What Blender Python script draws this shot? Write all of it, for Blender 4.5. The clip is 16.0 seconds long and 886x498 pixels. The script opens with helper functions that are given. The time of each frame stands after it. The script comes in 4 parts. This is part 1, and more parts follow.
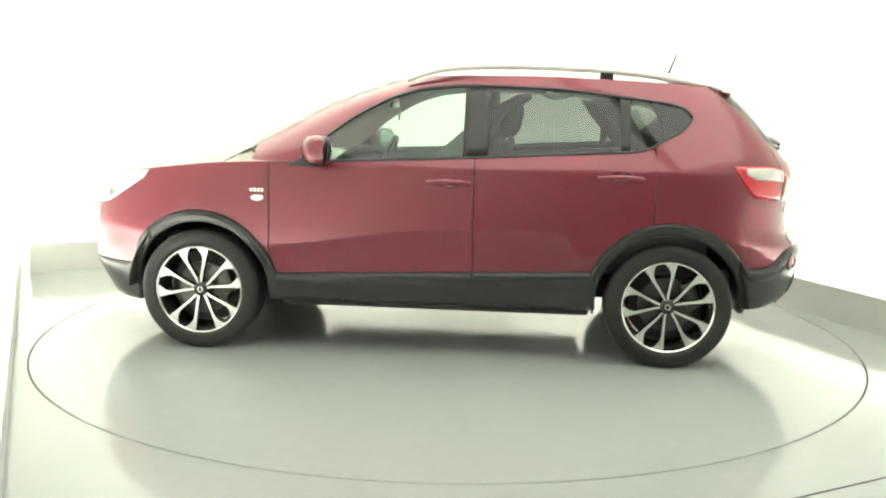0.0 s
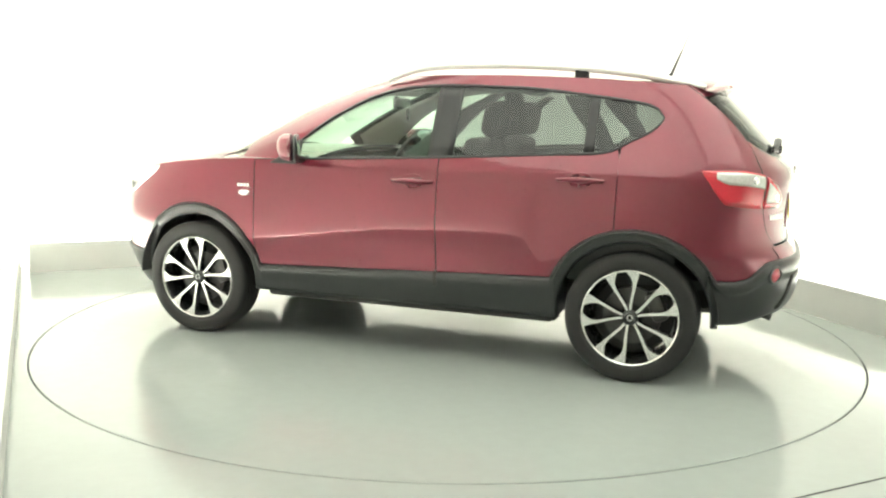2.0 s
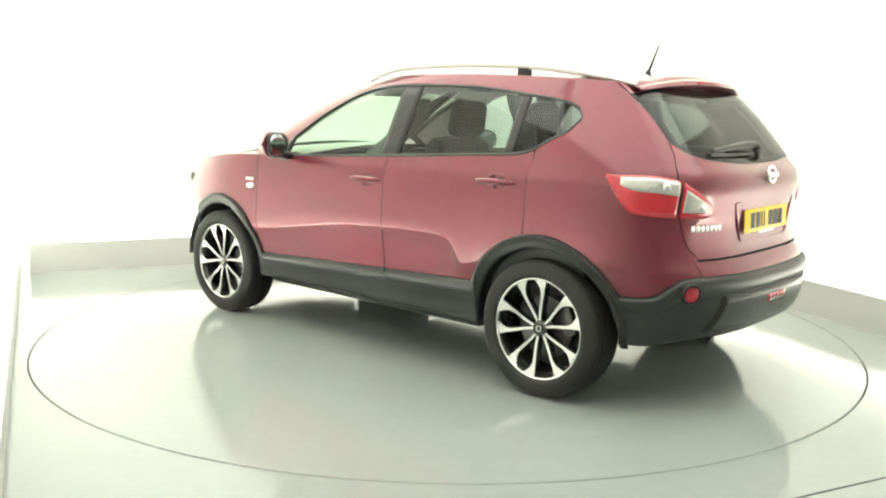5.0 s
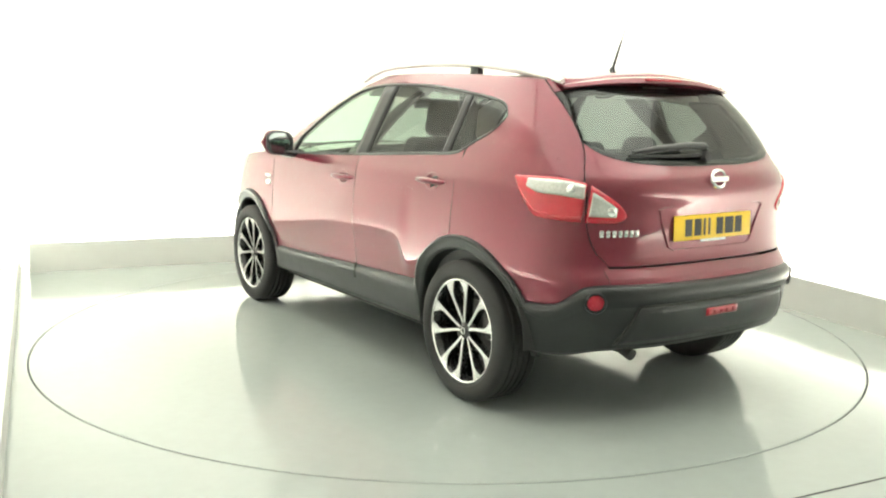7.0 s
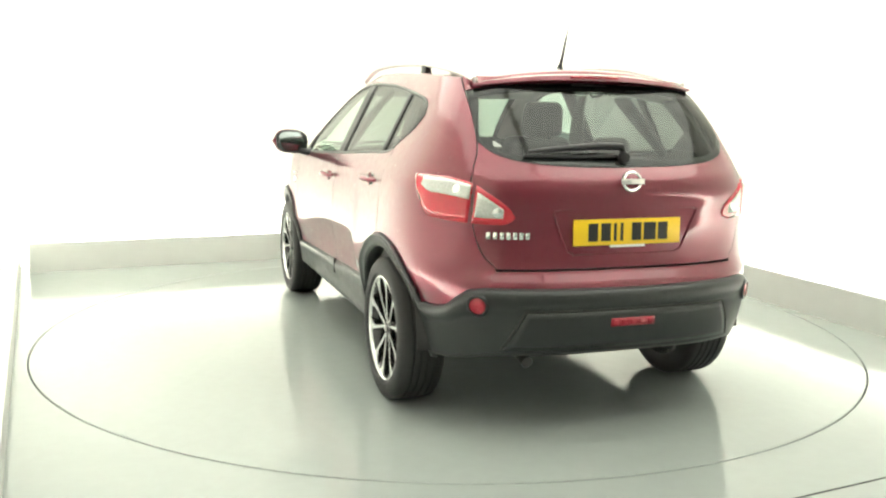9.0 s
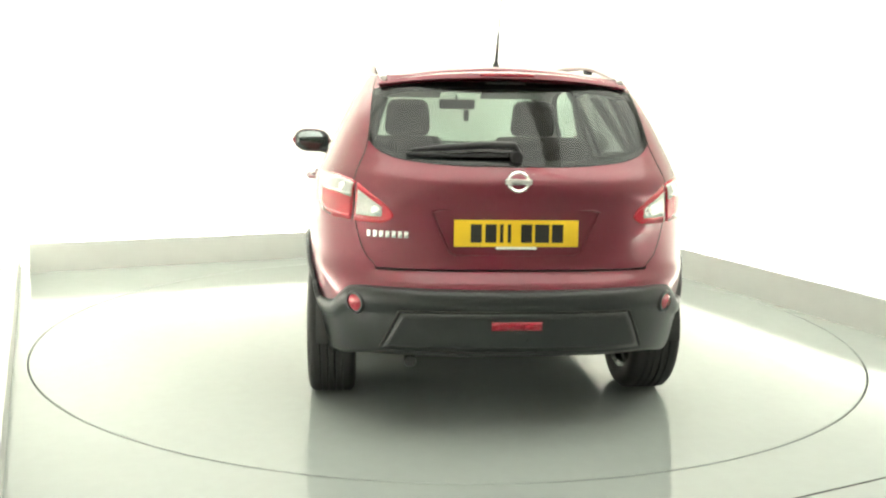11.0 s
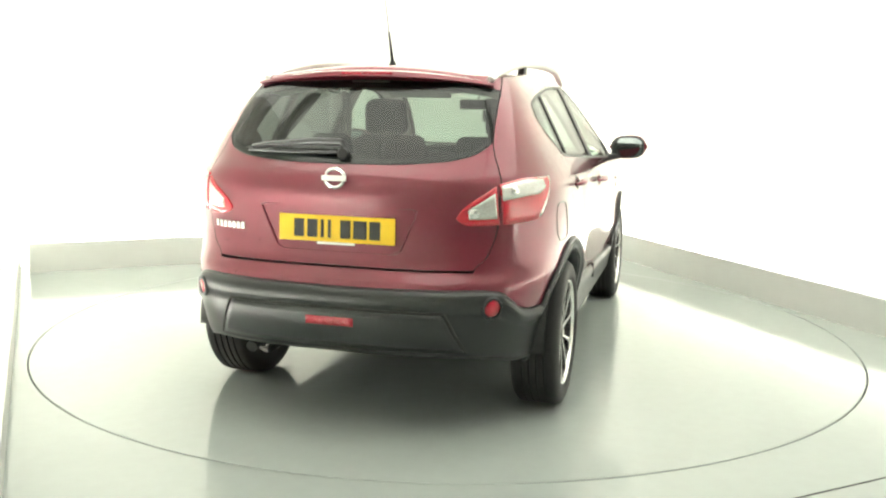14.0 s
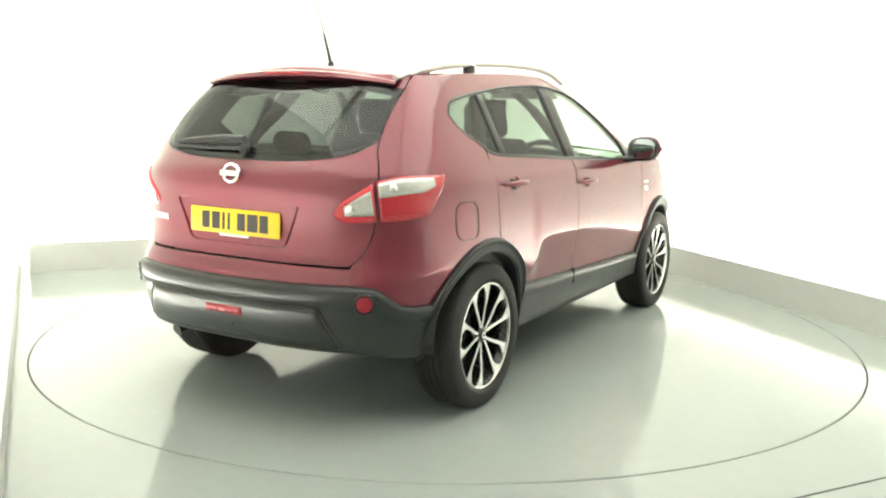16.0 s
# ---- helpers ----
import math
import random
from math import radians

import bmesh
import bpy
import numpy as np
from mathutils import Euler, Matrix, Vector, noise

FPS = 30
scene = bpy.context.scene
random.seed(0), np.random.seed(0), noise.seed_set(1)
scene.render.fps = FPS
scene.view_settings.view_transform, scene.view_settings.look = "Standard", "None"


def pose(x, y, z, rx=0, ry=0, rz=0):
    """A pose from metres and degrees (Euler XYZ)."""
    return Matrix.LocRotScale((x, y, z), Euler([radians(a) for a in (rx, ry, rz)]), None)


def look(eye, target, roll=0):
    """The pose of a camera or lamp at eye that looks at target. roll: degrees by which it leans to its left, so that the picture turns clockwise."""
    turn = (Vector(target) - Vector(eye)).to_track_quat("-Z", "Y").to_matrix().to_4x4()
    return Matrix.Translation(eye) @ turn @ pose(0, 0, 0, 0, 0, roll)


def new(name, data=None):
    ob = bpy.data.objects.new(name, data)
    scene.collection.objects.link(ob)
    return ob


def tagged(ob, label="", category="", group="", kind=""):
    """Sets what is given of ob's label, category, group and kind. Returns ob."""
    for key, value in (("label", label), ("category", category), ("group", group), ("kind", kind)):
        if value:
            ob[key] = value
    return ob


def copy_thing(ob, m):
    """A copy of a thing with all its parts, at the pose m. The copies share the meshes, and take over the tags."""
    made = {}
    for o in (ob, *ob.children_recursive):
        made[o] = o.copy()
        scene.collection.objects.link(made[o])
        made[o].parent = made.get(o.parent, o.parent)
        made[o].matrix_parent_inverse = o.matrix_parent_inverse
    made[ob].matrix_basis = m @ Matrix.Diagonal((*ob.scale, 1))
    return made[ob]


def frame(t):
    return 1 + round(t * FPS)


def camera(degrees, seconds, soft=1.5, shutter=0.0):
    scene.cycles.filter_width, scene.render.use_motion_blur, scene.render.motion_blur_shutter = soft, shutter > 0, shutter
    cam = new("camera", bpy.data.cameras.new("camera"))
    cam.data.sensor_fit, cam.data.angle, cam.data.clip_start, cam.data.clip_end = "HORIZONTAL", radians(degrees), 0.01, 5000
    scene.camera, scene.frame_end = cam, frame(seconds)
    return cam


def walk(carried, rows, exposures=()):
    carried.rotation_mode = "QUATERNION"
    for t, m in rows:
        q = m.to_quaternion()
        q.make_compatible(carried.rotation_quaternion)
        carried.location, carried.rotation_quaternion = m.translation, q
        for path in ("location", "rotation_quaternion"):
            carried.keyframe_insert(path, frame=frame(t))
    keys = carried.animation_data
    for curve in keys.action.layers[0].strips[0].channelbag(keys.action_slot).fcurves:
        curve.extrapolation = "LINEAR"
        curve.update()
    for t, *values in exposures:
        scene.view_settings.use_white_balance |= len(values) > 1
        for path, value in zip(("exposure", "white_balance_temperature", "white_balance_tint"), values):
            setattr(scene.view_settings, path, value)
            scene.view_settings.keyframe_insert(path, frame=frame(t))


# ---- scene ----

# ---------------------------------------------------------------- camera
cam = camera(53.2, 16.0, soft=2.2)
EYE, TILT, LEAN, YAW = (0.0, -5.617, 1.389), 9.02, 1.0, -0.37
AIM = (EYE[0] + math.sin(radians(YAW)), EYE[1] + math.cos(radians(YAW)), EYE[2] - math.tan(radians(TILT)))
STAND = look(EYE, AIM, LEAN)
walk(cam, [(0.0, STAND), (16.0, STAND)], exposures=[(0.0, 0.0), (16.0, 0.0)])

# ---------------------------------------------------------------- world
world = bpy.data.worlds.new("studio_air")
scene.world = world
world.use_nodes = True
world.node_tree.nodes["Background"].inputs[0].default_value = (1.0, 0.98, 0.92, 1)
world.node_tree.nodes["Background"].inputs[1].default_value = 0.1


# ---------------------------------------------------------------- materials
def material(name, colour, rough=0.5, metal=0.0, coat=0.0, grain=0.0, scale=40.0, bump=0.0, emit=0.0, spec=0.5):
    m = bpy.data.materials.new(name)
    m.use_nodes = True
    nt = m.node_tree
    p = nt.nodes["Principled BSDF"]
    p.inputs["Base Color"].default_value = (*colour, 1)
    p.inputs["Roughness"].default_value = rough
    p.inputs["Metallic"].default_value = metal
    p.inputs["Coat Weight"].default_value = coat
    p.inputs["Coat Roughness"].default_value = 0.03
    p.inputs["Specular IOR Level"].default_value = spec
    if emit:
        p.inputs["Emission Color"].default_value = (*colour, 1)
        p.inputs["Emission Strength"].default_value = emit
    if grain or bump:
        co = nt.nodes.new("ShaderNodeTexCoord")
        fine = nt.nodes.new("ShaderNodeTexNoise")
        fine.inputs["Scale"].default_value, fine.inputs["Detail"].default_value = scale, 6
        broad = nt.nodes.new("ShaderNodeTexNoise")
        broad.inputs["Scale"].default_value, broad.inputs["Detail"].default_value = scale / 22, 3
        nt.links.new(co.outputs["Object"], fine.inputs["Vector"])
        nt.links.new(co.outputs["Object"], broad.inputs["Vector"])
        add = nt.nodes.new("ShaderNodeMath")
        nt.links.new(fine.outputs[0], add.inputs[0])
        nt.links.new(broad.outputs[0], add.inputs[1])
        ramp = nt.nodes.new("ShaderNodeMapRange")
        ramp.inputs["From Min"].default_value, ramp.inputs["From Max"].default_value = 0.65, 1.35
        ramp.inputs["To Min"].default_value, ramp.inputs["To Max"].default_value = 1 - grain, 1 + grain
        nt.links.new(add.outputs[0], ramp.inputs["Value"])
        mul = nt.nodes.new("ShaderNodeVectorMath")
        mul.operation = "SCALE"
        mul.inputs[0].default_value = colour
        nt.links.new(ramp.outputs[0], mul.inputs["Scale"])
        nt.links.new(mul.outputs[0], p.inputs["Base Color"])
        if grain:
            rr = nt.nodes.new("ShaderNodeMapRange")
            rr.inputs["From Min"].default_value, rr.inputs["From Max"].default_value = 0.65, 1.35
            rr.inputs["To Min"].default_value, rr.inputs["To Max"].default_value = rough * 0.85, min(1, rough * 1.2)
            nt.links.new(add.outputs[0], rr.inputs["Value"])
            nt.links.new(rr.outputs[0], p.inputs["Roughness"])
        if bump:
            b = nt.nodes.new("ShaderNodeBump")
            b.inputs["Strength"].default_value, b.inputs["Distance"].default_value = bump, 0.002
            nt.links.new(fine.outputs[0], b.inputs["Height"])
            nt.links.new(b.outputs[0], p.inputs["Normal"])
    return m


def glazing(name, tint, ior=1.5):
    """Thin pane: what lies behind shows through its tint, under a clear reflection."""
    m = bpy.data.materials.new(name)
    m.use_nodes = True
    nt = m.node_tree
    nt.nodes.remove(nt.nodes["Principled BSDF"])
    see, shine = nt.nodes.new("ShaderNodeBsdfTransparent"), nt.nodes.new("ShaderNodeBsdfGlossy")
    see.inputs["Color"].default_value = (*tint, 1)
    shine.inputs["Roughness"].default_value = 0.015
    facing, mix = nt.nodes.new("ShaderNodeLayerWeight"), nt.nodes.new("ShaderNodeMixShader")
    facing.inputs["Blend"].default_value = 0.5
    bend, gloss = nt.nodes.new("ShaderNodeMath"), nt.nodes.new("ShaderNodeMapRange")
    bend.operation, bend.inputs[1].default_value = "POWER", 5.0
    gloss.inputs["To Min"].default_value, gloss.inputs["To Max"].default_value = 1.4 * ((ior - 1) / (ior + 1)) ** 2, 0.9
    nt.links.new(facing.outputs["Facing"], bend.inputs[0])
    nt.links.new(bend.outputs[0], gloss.inputs["Value"])
    nt.links.new(gloss.outputs[0], mix.inputs[0])
    nt.links.new(see.outputs[0], mix.inputs[1])
    nt.links.new(shine.outputs[0], mix.inputs[2])
    nt.links.new(mix.outputs[0], nt.nodes["Material Output"].inputs["Surface"])
    return m


PAINT = material("red_metallic_paint", (0.158, 0.0105, 0.0265), 0.32, 0.40, 1.0, grain=0.05, scale=700)
PAINT.node_tree.nodes["Principled BSDF"].inputs["Coat IOR"].default_value = 1.5
CLAD = material("grey_black_plastic", (0.0175, 0.019, 0.019), 0.32, grain=0.05, scale=320)
BLACK = material("black_plastic", (0.012, 0.012, 0.013), 0.35, grain=0.1, scale=150)
DARK = material("dark_underside", (0.028, 0.028, 0.027), 0.8, grain=0.2, scale=60)
RUBBER = material("tyre_rubber", (0.023, 0.0225, 0.022), 0.6, grain=0.2, scale=180, bump=0.15, spec=0.3)
SILVER = material("machined_alloy", (0.78, 0.78, 0.77), 0.22, 1.0, grain=0.04, scale=300)
RAIL = material("satin_aluminium", (0.86, 0.86, 0.83), 0.38, 0.25, grain=0.04, scale=300)
CHROME = material("chrome", (0.88, 0.88, 0.88), 0.08, 1.0)
RIMBLACK = material("gloss_black_wheel", (0.015, 0.015, 0.015), 0.25, 0.0, 0.6, grain=0.08, scale=90)
DISC = material("brake_disc_steel", (0.09, 0.088, 0.085), 0.4, 1.0, grain=0.15, scale=120)
GLASS = glazing("clear_green_glass", (0.70, 0.86, 0.76))
TINT = glazing("tinted_rear_glass", (0.31, 0.345, 0.33), 1.5)
LENS_RED = material("red_lamp_lens", (0.47, 0.009, 0.024), 0.12, 0.0, 1.0, grain=0.08, scale=120)
LENS_CLEAR = material("clear_lamp_lens", (0.56, 0.555, 0.53), 0.12, 0.35, 1.0, grain=0.22, scale=110)
REFLECTOR = material("red_reflector", (0.36, 0.008, 0.024), 0.25, 0.0, 0.5, grain=0.25, scale=160)
YELLOW = material("yellow_plate", (0.86, 0.56, 0.02), 0.35, grain=0.03, scale=90)
INK = material("plate_black", (0.015, 0.014, 0.012), 0.5)
WHITE = material("white_plastic", (0.80, 0.80, 0.77), 0.4, grain=0.03, scale=80)
CLOTH = material("grey_seat_cloth", (0.028, 0.029, 0.030), 0.85, grain=0.15, scale=90)
TRIM = material("cabin_plastic", (0.035, 0.037, 0.036), 0.6, grain=0.1, scale=200, bump=0.1)
LINER = material("pale_headlining", (0.50, 0.50, 0.47), 0.9, grain=0.05, scale=150)
WALL = material("white_studio_paint", (0.90, 0.892, 0.835), 0.7, grain=0.02, scale=6, bump=0.03)
FLOOR = material("pale_grey_gloss_floor", (0.355, 0.386, 0.370), 0.10, grain=0.03, scale=14, spec=0.5)
# grey stands in for the dim side of the room behind the camera
DIM_WALL = material("grey_drape", (0.46, 0.46, 0.44), 0.9, grain=0.15, scale=8, bump=0.05)
SEAM = material("dark_gap", (0.05, 0.052, 0.05), 0.7)
# emission for the overhead panels added as fill
FILL_PANEL = material("light_diffuser", (0.985, 1.0, 0.925), 0.6, emit=1.5)
GLOW = material("trough_lamp", (0.985, 1.0, 0.925), 0.6, emit=165.0)
LEDGE = material("pale_grey_board", (0.60, 0.605, 0.575), 0.5, grain=0.03, scale=9, bump=0.02)
MIRROR = material("mirror_glass", (0.20, 0.22, 0.22), 0.02, 1.0)


# ---------------------------------------------------------------- mesh helpers
def finish(bm, smooth=True, angle=32):
    bm.normal_update()
    if smooth:
        for f in bm.faces:
            f.smooth = True
        for e in bm.edges:
            if len(e.link_faces) == 2 and e.calc_face_angle(0) > radians(angle):
                e.smooth = False


def part(name, bm, mat, parent, label="", smooth=True, at=None, thick=0.0, angle=32):
    """Links a bmesh as one mesh object under a thing or a part."""
    finish(bm, smooth, angle)
    me = bpy.data.meshes.new(name)
    bm.to_mesh(me)
    bm.free()
    me.materials.append(mat)
    ob = new(name, me)
    if parent:
        ob.parent = parent
    if at is not None:
        ob.matrix_basis = at
    if thick:
        s = ob.modifiers.new("thickness", "SOLIDIFY")
        s.thickness, s.offset = thick, -1
        if mat is PAINT:
            me.materials.append(TRIM)
            s.material_offset = s.material_offset_rim = 1
            ob.modifiers.new("edges", "EDGE_SPLIT").split_angle = radians(40)
    if label:
        ob["label"] = label
    return ob


def twin(ob, m, parent):
    """A second object on the same mesh."""
    o = ob.copy()
    scene.collection.objects.link(o)
    o.parent, o.matrix_basis = parent, m
    return o


def curve(*pts):
    """A smooth function through the points (x, y), x rising."""
    xs, ys = np.array([p[0] for p in pts], float), np.array([p[1] for p in pts], float)
    d = np.diff(ys) / np.diff(xs)
    m = np.concatenate([[d[0]], np.where(d[:-1] * d[1:] > 0, 2 * d[:-1] * d[1:] / np.where(d[:-1] + d[1:] == 0, 1, d[:-1] + d[1:]), 0), [d[-1]]])

    xs, ys, m = xs.tolist(), ys.tolist(), m.tolist()
    n = len(xs)

    def f(x):
        if x <= xs[0]:
            return ys[0]
        if x >= xs[-1]:
            return ys[-1]
        i = 0
        while i < n - 2 and xs[i + 1] < x:
            i += 1
        h = xs[i + 1] - xs[i]
        t = (x - xs[i]) / h
        v = 1 - t
        return (1 + 2 * t) * v * v * ys[i] + t * v * v * h * m[i] + t * t * (3 - 2 * t) * ys[i + 1] - t * t * v * h * m[i + 1]
    return f


def grid(rows, closed=False):
    """A sheet from rows of points."""
    bm = bmesh.new()
    vs = [[bm.verts.new(p) for p in row] for row in rows]
    n = len(vs)
    for i in range(n if closed else n - 1):
        a, b = vs[i], vs[(i + 1) % n]
        for j in range(len(a) - 1):
            quad = (a[j], a[j + 1], b[j + 1], b[j])
            if len({tuple(round(c, 5) for c in v.co) for v in quad}) > 2:
                bm.faces.new(quad)
    bmesh.ops.remove_doubles(bm, verts=bm.verts, dist=1e-5)
    return bm


def outward(bm, centre=(0, 0, 0.8)):
    bm.normal_update()
    if sum((f.normal.dot(f.calc_center_median() - Vector(centre))) * f.calc_area() for f in bm.faces) < 0:
        bmesh.ops.reverse_faces(bm, faces=bm.faces)
    return bm


def box(sx, sy, sz, bevel=0.01, seg=2, centre=(0, 0, 0)):
    bm = bmesh.new()
    bmesh.ops.create_cube(bm, size=1)
    for v in bm.verts:
        v.co = Vector((v.co.x * sx + centre[0], v.co.y * sy + centre[1], v.co.z * sz + centre[2]))
    if bevel:
        bmesh.ops.bevel(bm, geom=bm.edges[:], offset=bevel, segments=seg, affect="EDGES", profile=0.5)
    return bm


def lathe(profile, n=48, axis="y"):
    """Turns the profile (r, a) about an axis."""
    rows = []
    for i in range(n):
        c, s = math.cos(2 * math.pi * i / n), math.sin(2 * math.pi * i / n)
        rows.append([(r * c, a, r * s) if axis == "y" else (r * c, r * s, a) for r, a in profile])
    bm = grid(rows, True)
    bmesh.ops.recalc_face_normals(bm, faces=bm.faces)
    return bm


def prism(outline, depth, bevel=0.0, seg=1):
    """An outline in x, z pushed through y from 0 to depth."""
    bm = bmesh.new()
    a = [bm.verts.new((x, 0, z)) for x, z in outline]
    b = [bm.verts.new((x, depth, z)) for x, z in outline]
    bm.faces.new(a)
    bm.faces.new(b[::-1])
    n = len(a)
    for i in range(n):
        bm.faces.new((a[i], b[i], b[(i + 1) % n], a[(i + 1) % n]))
    bmesh.ops.recalc_face_normals(bm, faces=bm.faces)
    if bevel:
        bmesh.ops.bevel(bm, geom=bm.edges[:], offset=bevel, segments=seg, affect="EDGES", profile=0.5)
    return bm


def tube(points, radius, n=10, flat=1.0):
    """A round bar along points; radius may be a list."""
    pts = [Vector(p) for p in points]
    rows = []
    for i, p in enumerate(pts):
        d = (pts[min(i + 1, len(pts) - 1)] - pts[max(i - 1, 0)]).normalized()
        side = d.cross(Vector((0, 0, 1)))
        side = side.normalized() if side.length > 1e-4 else Vector((1, 0, 0))
        up = side.cross(d)
        r = radius[i] if isinstance(radius, (list, tuple)) else radius
        rows.append([p + side * (r * math.cos(2 * math.pi * k / n)) + up * (r * flat * math.sin(2 * math.pi * k / n)) for k in range(n)])
    bm = bmesh.new()
    vs = [[bm.verts.new(q) for q in row] for row in rows]
    for a, b in zip(vs, vs[1:]):
        for k in range(n):
            bm.faces.new((a[k], a[(k + 1) % n], b[(k + 1) % n], b[k]))
    bm.faces.new(vs[0])
    bm.faces.new(vs[-1])
    bmesh.ops.recalc_face_normals(bm, faces=bm.faces)
    return bm


def join(*bms):
    out = bmesh.new()
    for b in bms:
        me = bpy.data.meshes.new("tmp")
        b.to_mesh(me)
        b.free()
        out.from_mesh(me)
        bpy.data.meshes.remove(me)
    return out


def moved(bm, m):
    bmesh.ops.transform(bm, matrix=m, verts=bm.verts)
    return bm


# ---------------------------------------------------------------- studio
ROOM = pose(-3.476, 1.469, 0, 0, 0, 25.0)  # far left corner of the low wall; x along the back, y away from the car
SIDE = pose(2.362, 0.945, 0, 0, 0, 21.8)  # low wall on the other side; y along it, x outward
JOINT = pose(1.97, -2.217, 0.0012, 0, 0, 25.8)
WIDE, DEEP, HIGH, RING = 5.08, 10.7, 3.7, 2.478
LOW, TROUGH = 0.24, 0.30  # height of the low wall and width of the light trough behind it


def studio():
    inv = ROOM.inverted()
    hub = inv @ Vector((0, 0, 0))
    # floor with a round well for the turntable
    lo, hi = Vector((-0.4, -DEEP)), Vector((WIDE + 0.42, 0.4))
    n = 144
    corners = [math.atan2(y - hub.y, x - hub.x) for x in (lo.x, hi.x) for y in (lo.y, hi.y)]
    angles = sorted([2 * math.pi * i / n - math.pi for i in range(n)] + corners)
    rows = []
    for a in angles:
        c, s = math.cos(a), math.sin(a)
        reach = min(((hi.x if c > 0 else lo.x) - hub.x) / c if abs(c) > 1e-9 else 99, ((hi.y if s > 0 else lo.y) - hub.y) / s if abs(s) > 1e-9 else 99)
        r0 = RING + 0.004
        row = [(hub.x + c * r0, hub.y + s * r0, -0.12), (hub.x + c * r0, hub.y + s * r0, -0.002), (hub.x + c * (r0 + 0.003), hub.y + s * (r0 + 0.003), 0)]
        row.append((hub.x + c * max(reach, r0 + 0.004), hub.y + s * max(reach, r0 + 0.004), 0))
        rows.append(row)
    bm = grid(rows, True)
    bmesh.ops.recalc_face_normals(bm, faces=bm.faces)
    if sum(f.normal.z for f in bm.faces) < 0:
        bmesh.ops.reverse_faces(bm, faces=bm.faces)
    floor = part("floor", bm, FLOOR, None, smooth=False, at=ROOM)
    tagged(floor, "pale grey glossy painted studio floor", "floor", kind="structure")
    well = part("turntable_well", lathe([(0.0, -0.12), (RING + 0.02, -0.12)], 96, "z"), SEAM, None)
    tagged(well, "dark gap round the turntable", "floor", kind="structure")
    joint = part("floor_joint", moved(box(1.6, 0.007, 0.002, 0), JOINT), SEAM, None, smooth=False)
    tagged(joint, "fine dark joint in the painted floor", "floor", kind="structure")
    # walls, open where the camera looks in
    t = 0.12

    def wall(name, x0, x1, y0, y1, z0=-0.05, z1=HIGH, mat=WALL):
        w = part(name, box(x1 - x0, y1 - y0, z1 - z0, 0, centre=((x0 + x1) / 2, (y0 + y1) / 2, (z0 + z1) / 2)), mat, None, smooth=False, at=ROOM)
        tagged(w, "plain white painted studio wall" if mat is WALL else "unseen wall added behind the camera, greyed to dim reflections", "wall", kind="structure")
    g = TROUGH
    wall("wall_back", -g - t, WIDE + 0.6, g, g + t)
    wall("wall_side_near", -g - t, -g, -DEEP, g)
    far = part("wall_side_far", box(t, 14.0, HIGH + 0.05, 0, centre=(g + t / 2, -3.6, HIGH / 2 - 0.025)), WALL, None, smooth=False, at=SIDE)
    tagged(far, "plain white painted studio wall", "wall", kind="structure")
    # unseen closing wall, added grey so the bodywork reflects less light
    wall("wall_behind", -g - t, WIDE + 0.5, -DEEP - t, -DEEP, mat=DIM_WALL)
    ceil = part("ceiling", box(WIDE + 1.4, DEEP + 0.9, 0.1, 0, centre=(WIDE / 2 + 0.1, -DEEP / 2 + 0.2, HIGH + 0.05)), WALL, None, smooth=False, at=ROOM)
    tagged(ceil, "plain white studio ceiling", "ceiling", kind="structure")
    # low walls round the turntable, each hiding a lamp strip that washes the wall behind it
    runs = (("wall_low_back", ROOM @ pose(WIDE / 2, 0, 0), WIDE - 0.1, LOW, 0.0, 0.3), ("wall_low_side", SIDE @ pose(0, -1.55, 0, 0, 0, -90), 8.9, LOW, 0.0, 0.3), ("wall_low_near", ROOM @ pose(-0.02, -3.4, 0, 0, 0, 90), 6.86, 0.15, 0.65, 1.6))
    for name, m, length, high, slide, less in runs:
        low = part(name, box(length, 0.036, high + 0.02, 0.004, 1, centre=(0, 0.018, high / 2 - 0.01)), LEDGE, None, smooth=False, at=m)
        tagged(low, "low pale grey board along the foot of the white wall", "low wall", kind="structure")
        trough = new("wall_light")
        trough.matrix_basis = m @ pose(slide, 0.20, 0)
        part("trough", join(box(length - less, 0.10, 0.012, 0.002, 1, centre=(0, 0, 0.006)), box(length - less, 0.006, 0.035, 0, centre=(0, -0.052, 0.0175))), WHITE, trough, "narrow white trough", smooth=False)
        part("lamp_strip", box(length - less - 0.04, 0.05, 0.012, 0, centre=(0, 0.005, 0.020)), GLOW, trough, "glowing white lamp strip", smooth=False)
        tagged(trough, "narrow white light trough behind the low wall, switched on", "wall light", "light troughs along the walls")
    # glowing panels added overhead, out of view, to light the room
    first = None
    for i in range(2):
        for j in (-1.55, -5.15):
            m = ROOM @ pose(1.22 + 2.64 * i, j, HIGH - 0.06)
            if first is None:
                first = new("ceiling_light")
                first.matrix_basis = m
                frame_rows = [box(2.6, 0.05, 0.09, 0.006, centre=(0, s * 1.755, 0)) for s in (-1, 1)] + [box(0.05, 3.46, 0.09, 0.006, centre=(s * 1.275, 0, 0)) for s in (-1, 1)]
                part("frame", join(*frame_rows), WHITE, first, "white frame of the added fill panel")
                part("diffuser", box(2.5, 3.46, 0.02, 0, centre=(0, 0, -0.02)), FILL_PANEL, first, "glowing white face of the added fill panel", smooth=False)
                tagged(first, "large glowing panel added overhead, out of view, as fill light", "ceiling light", "studio ceiling lights")
            else:
                copy_thing(first, m)


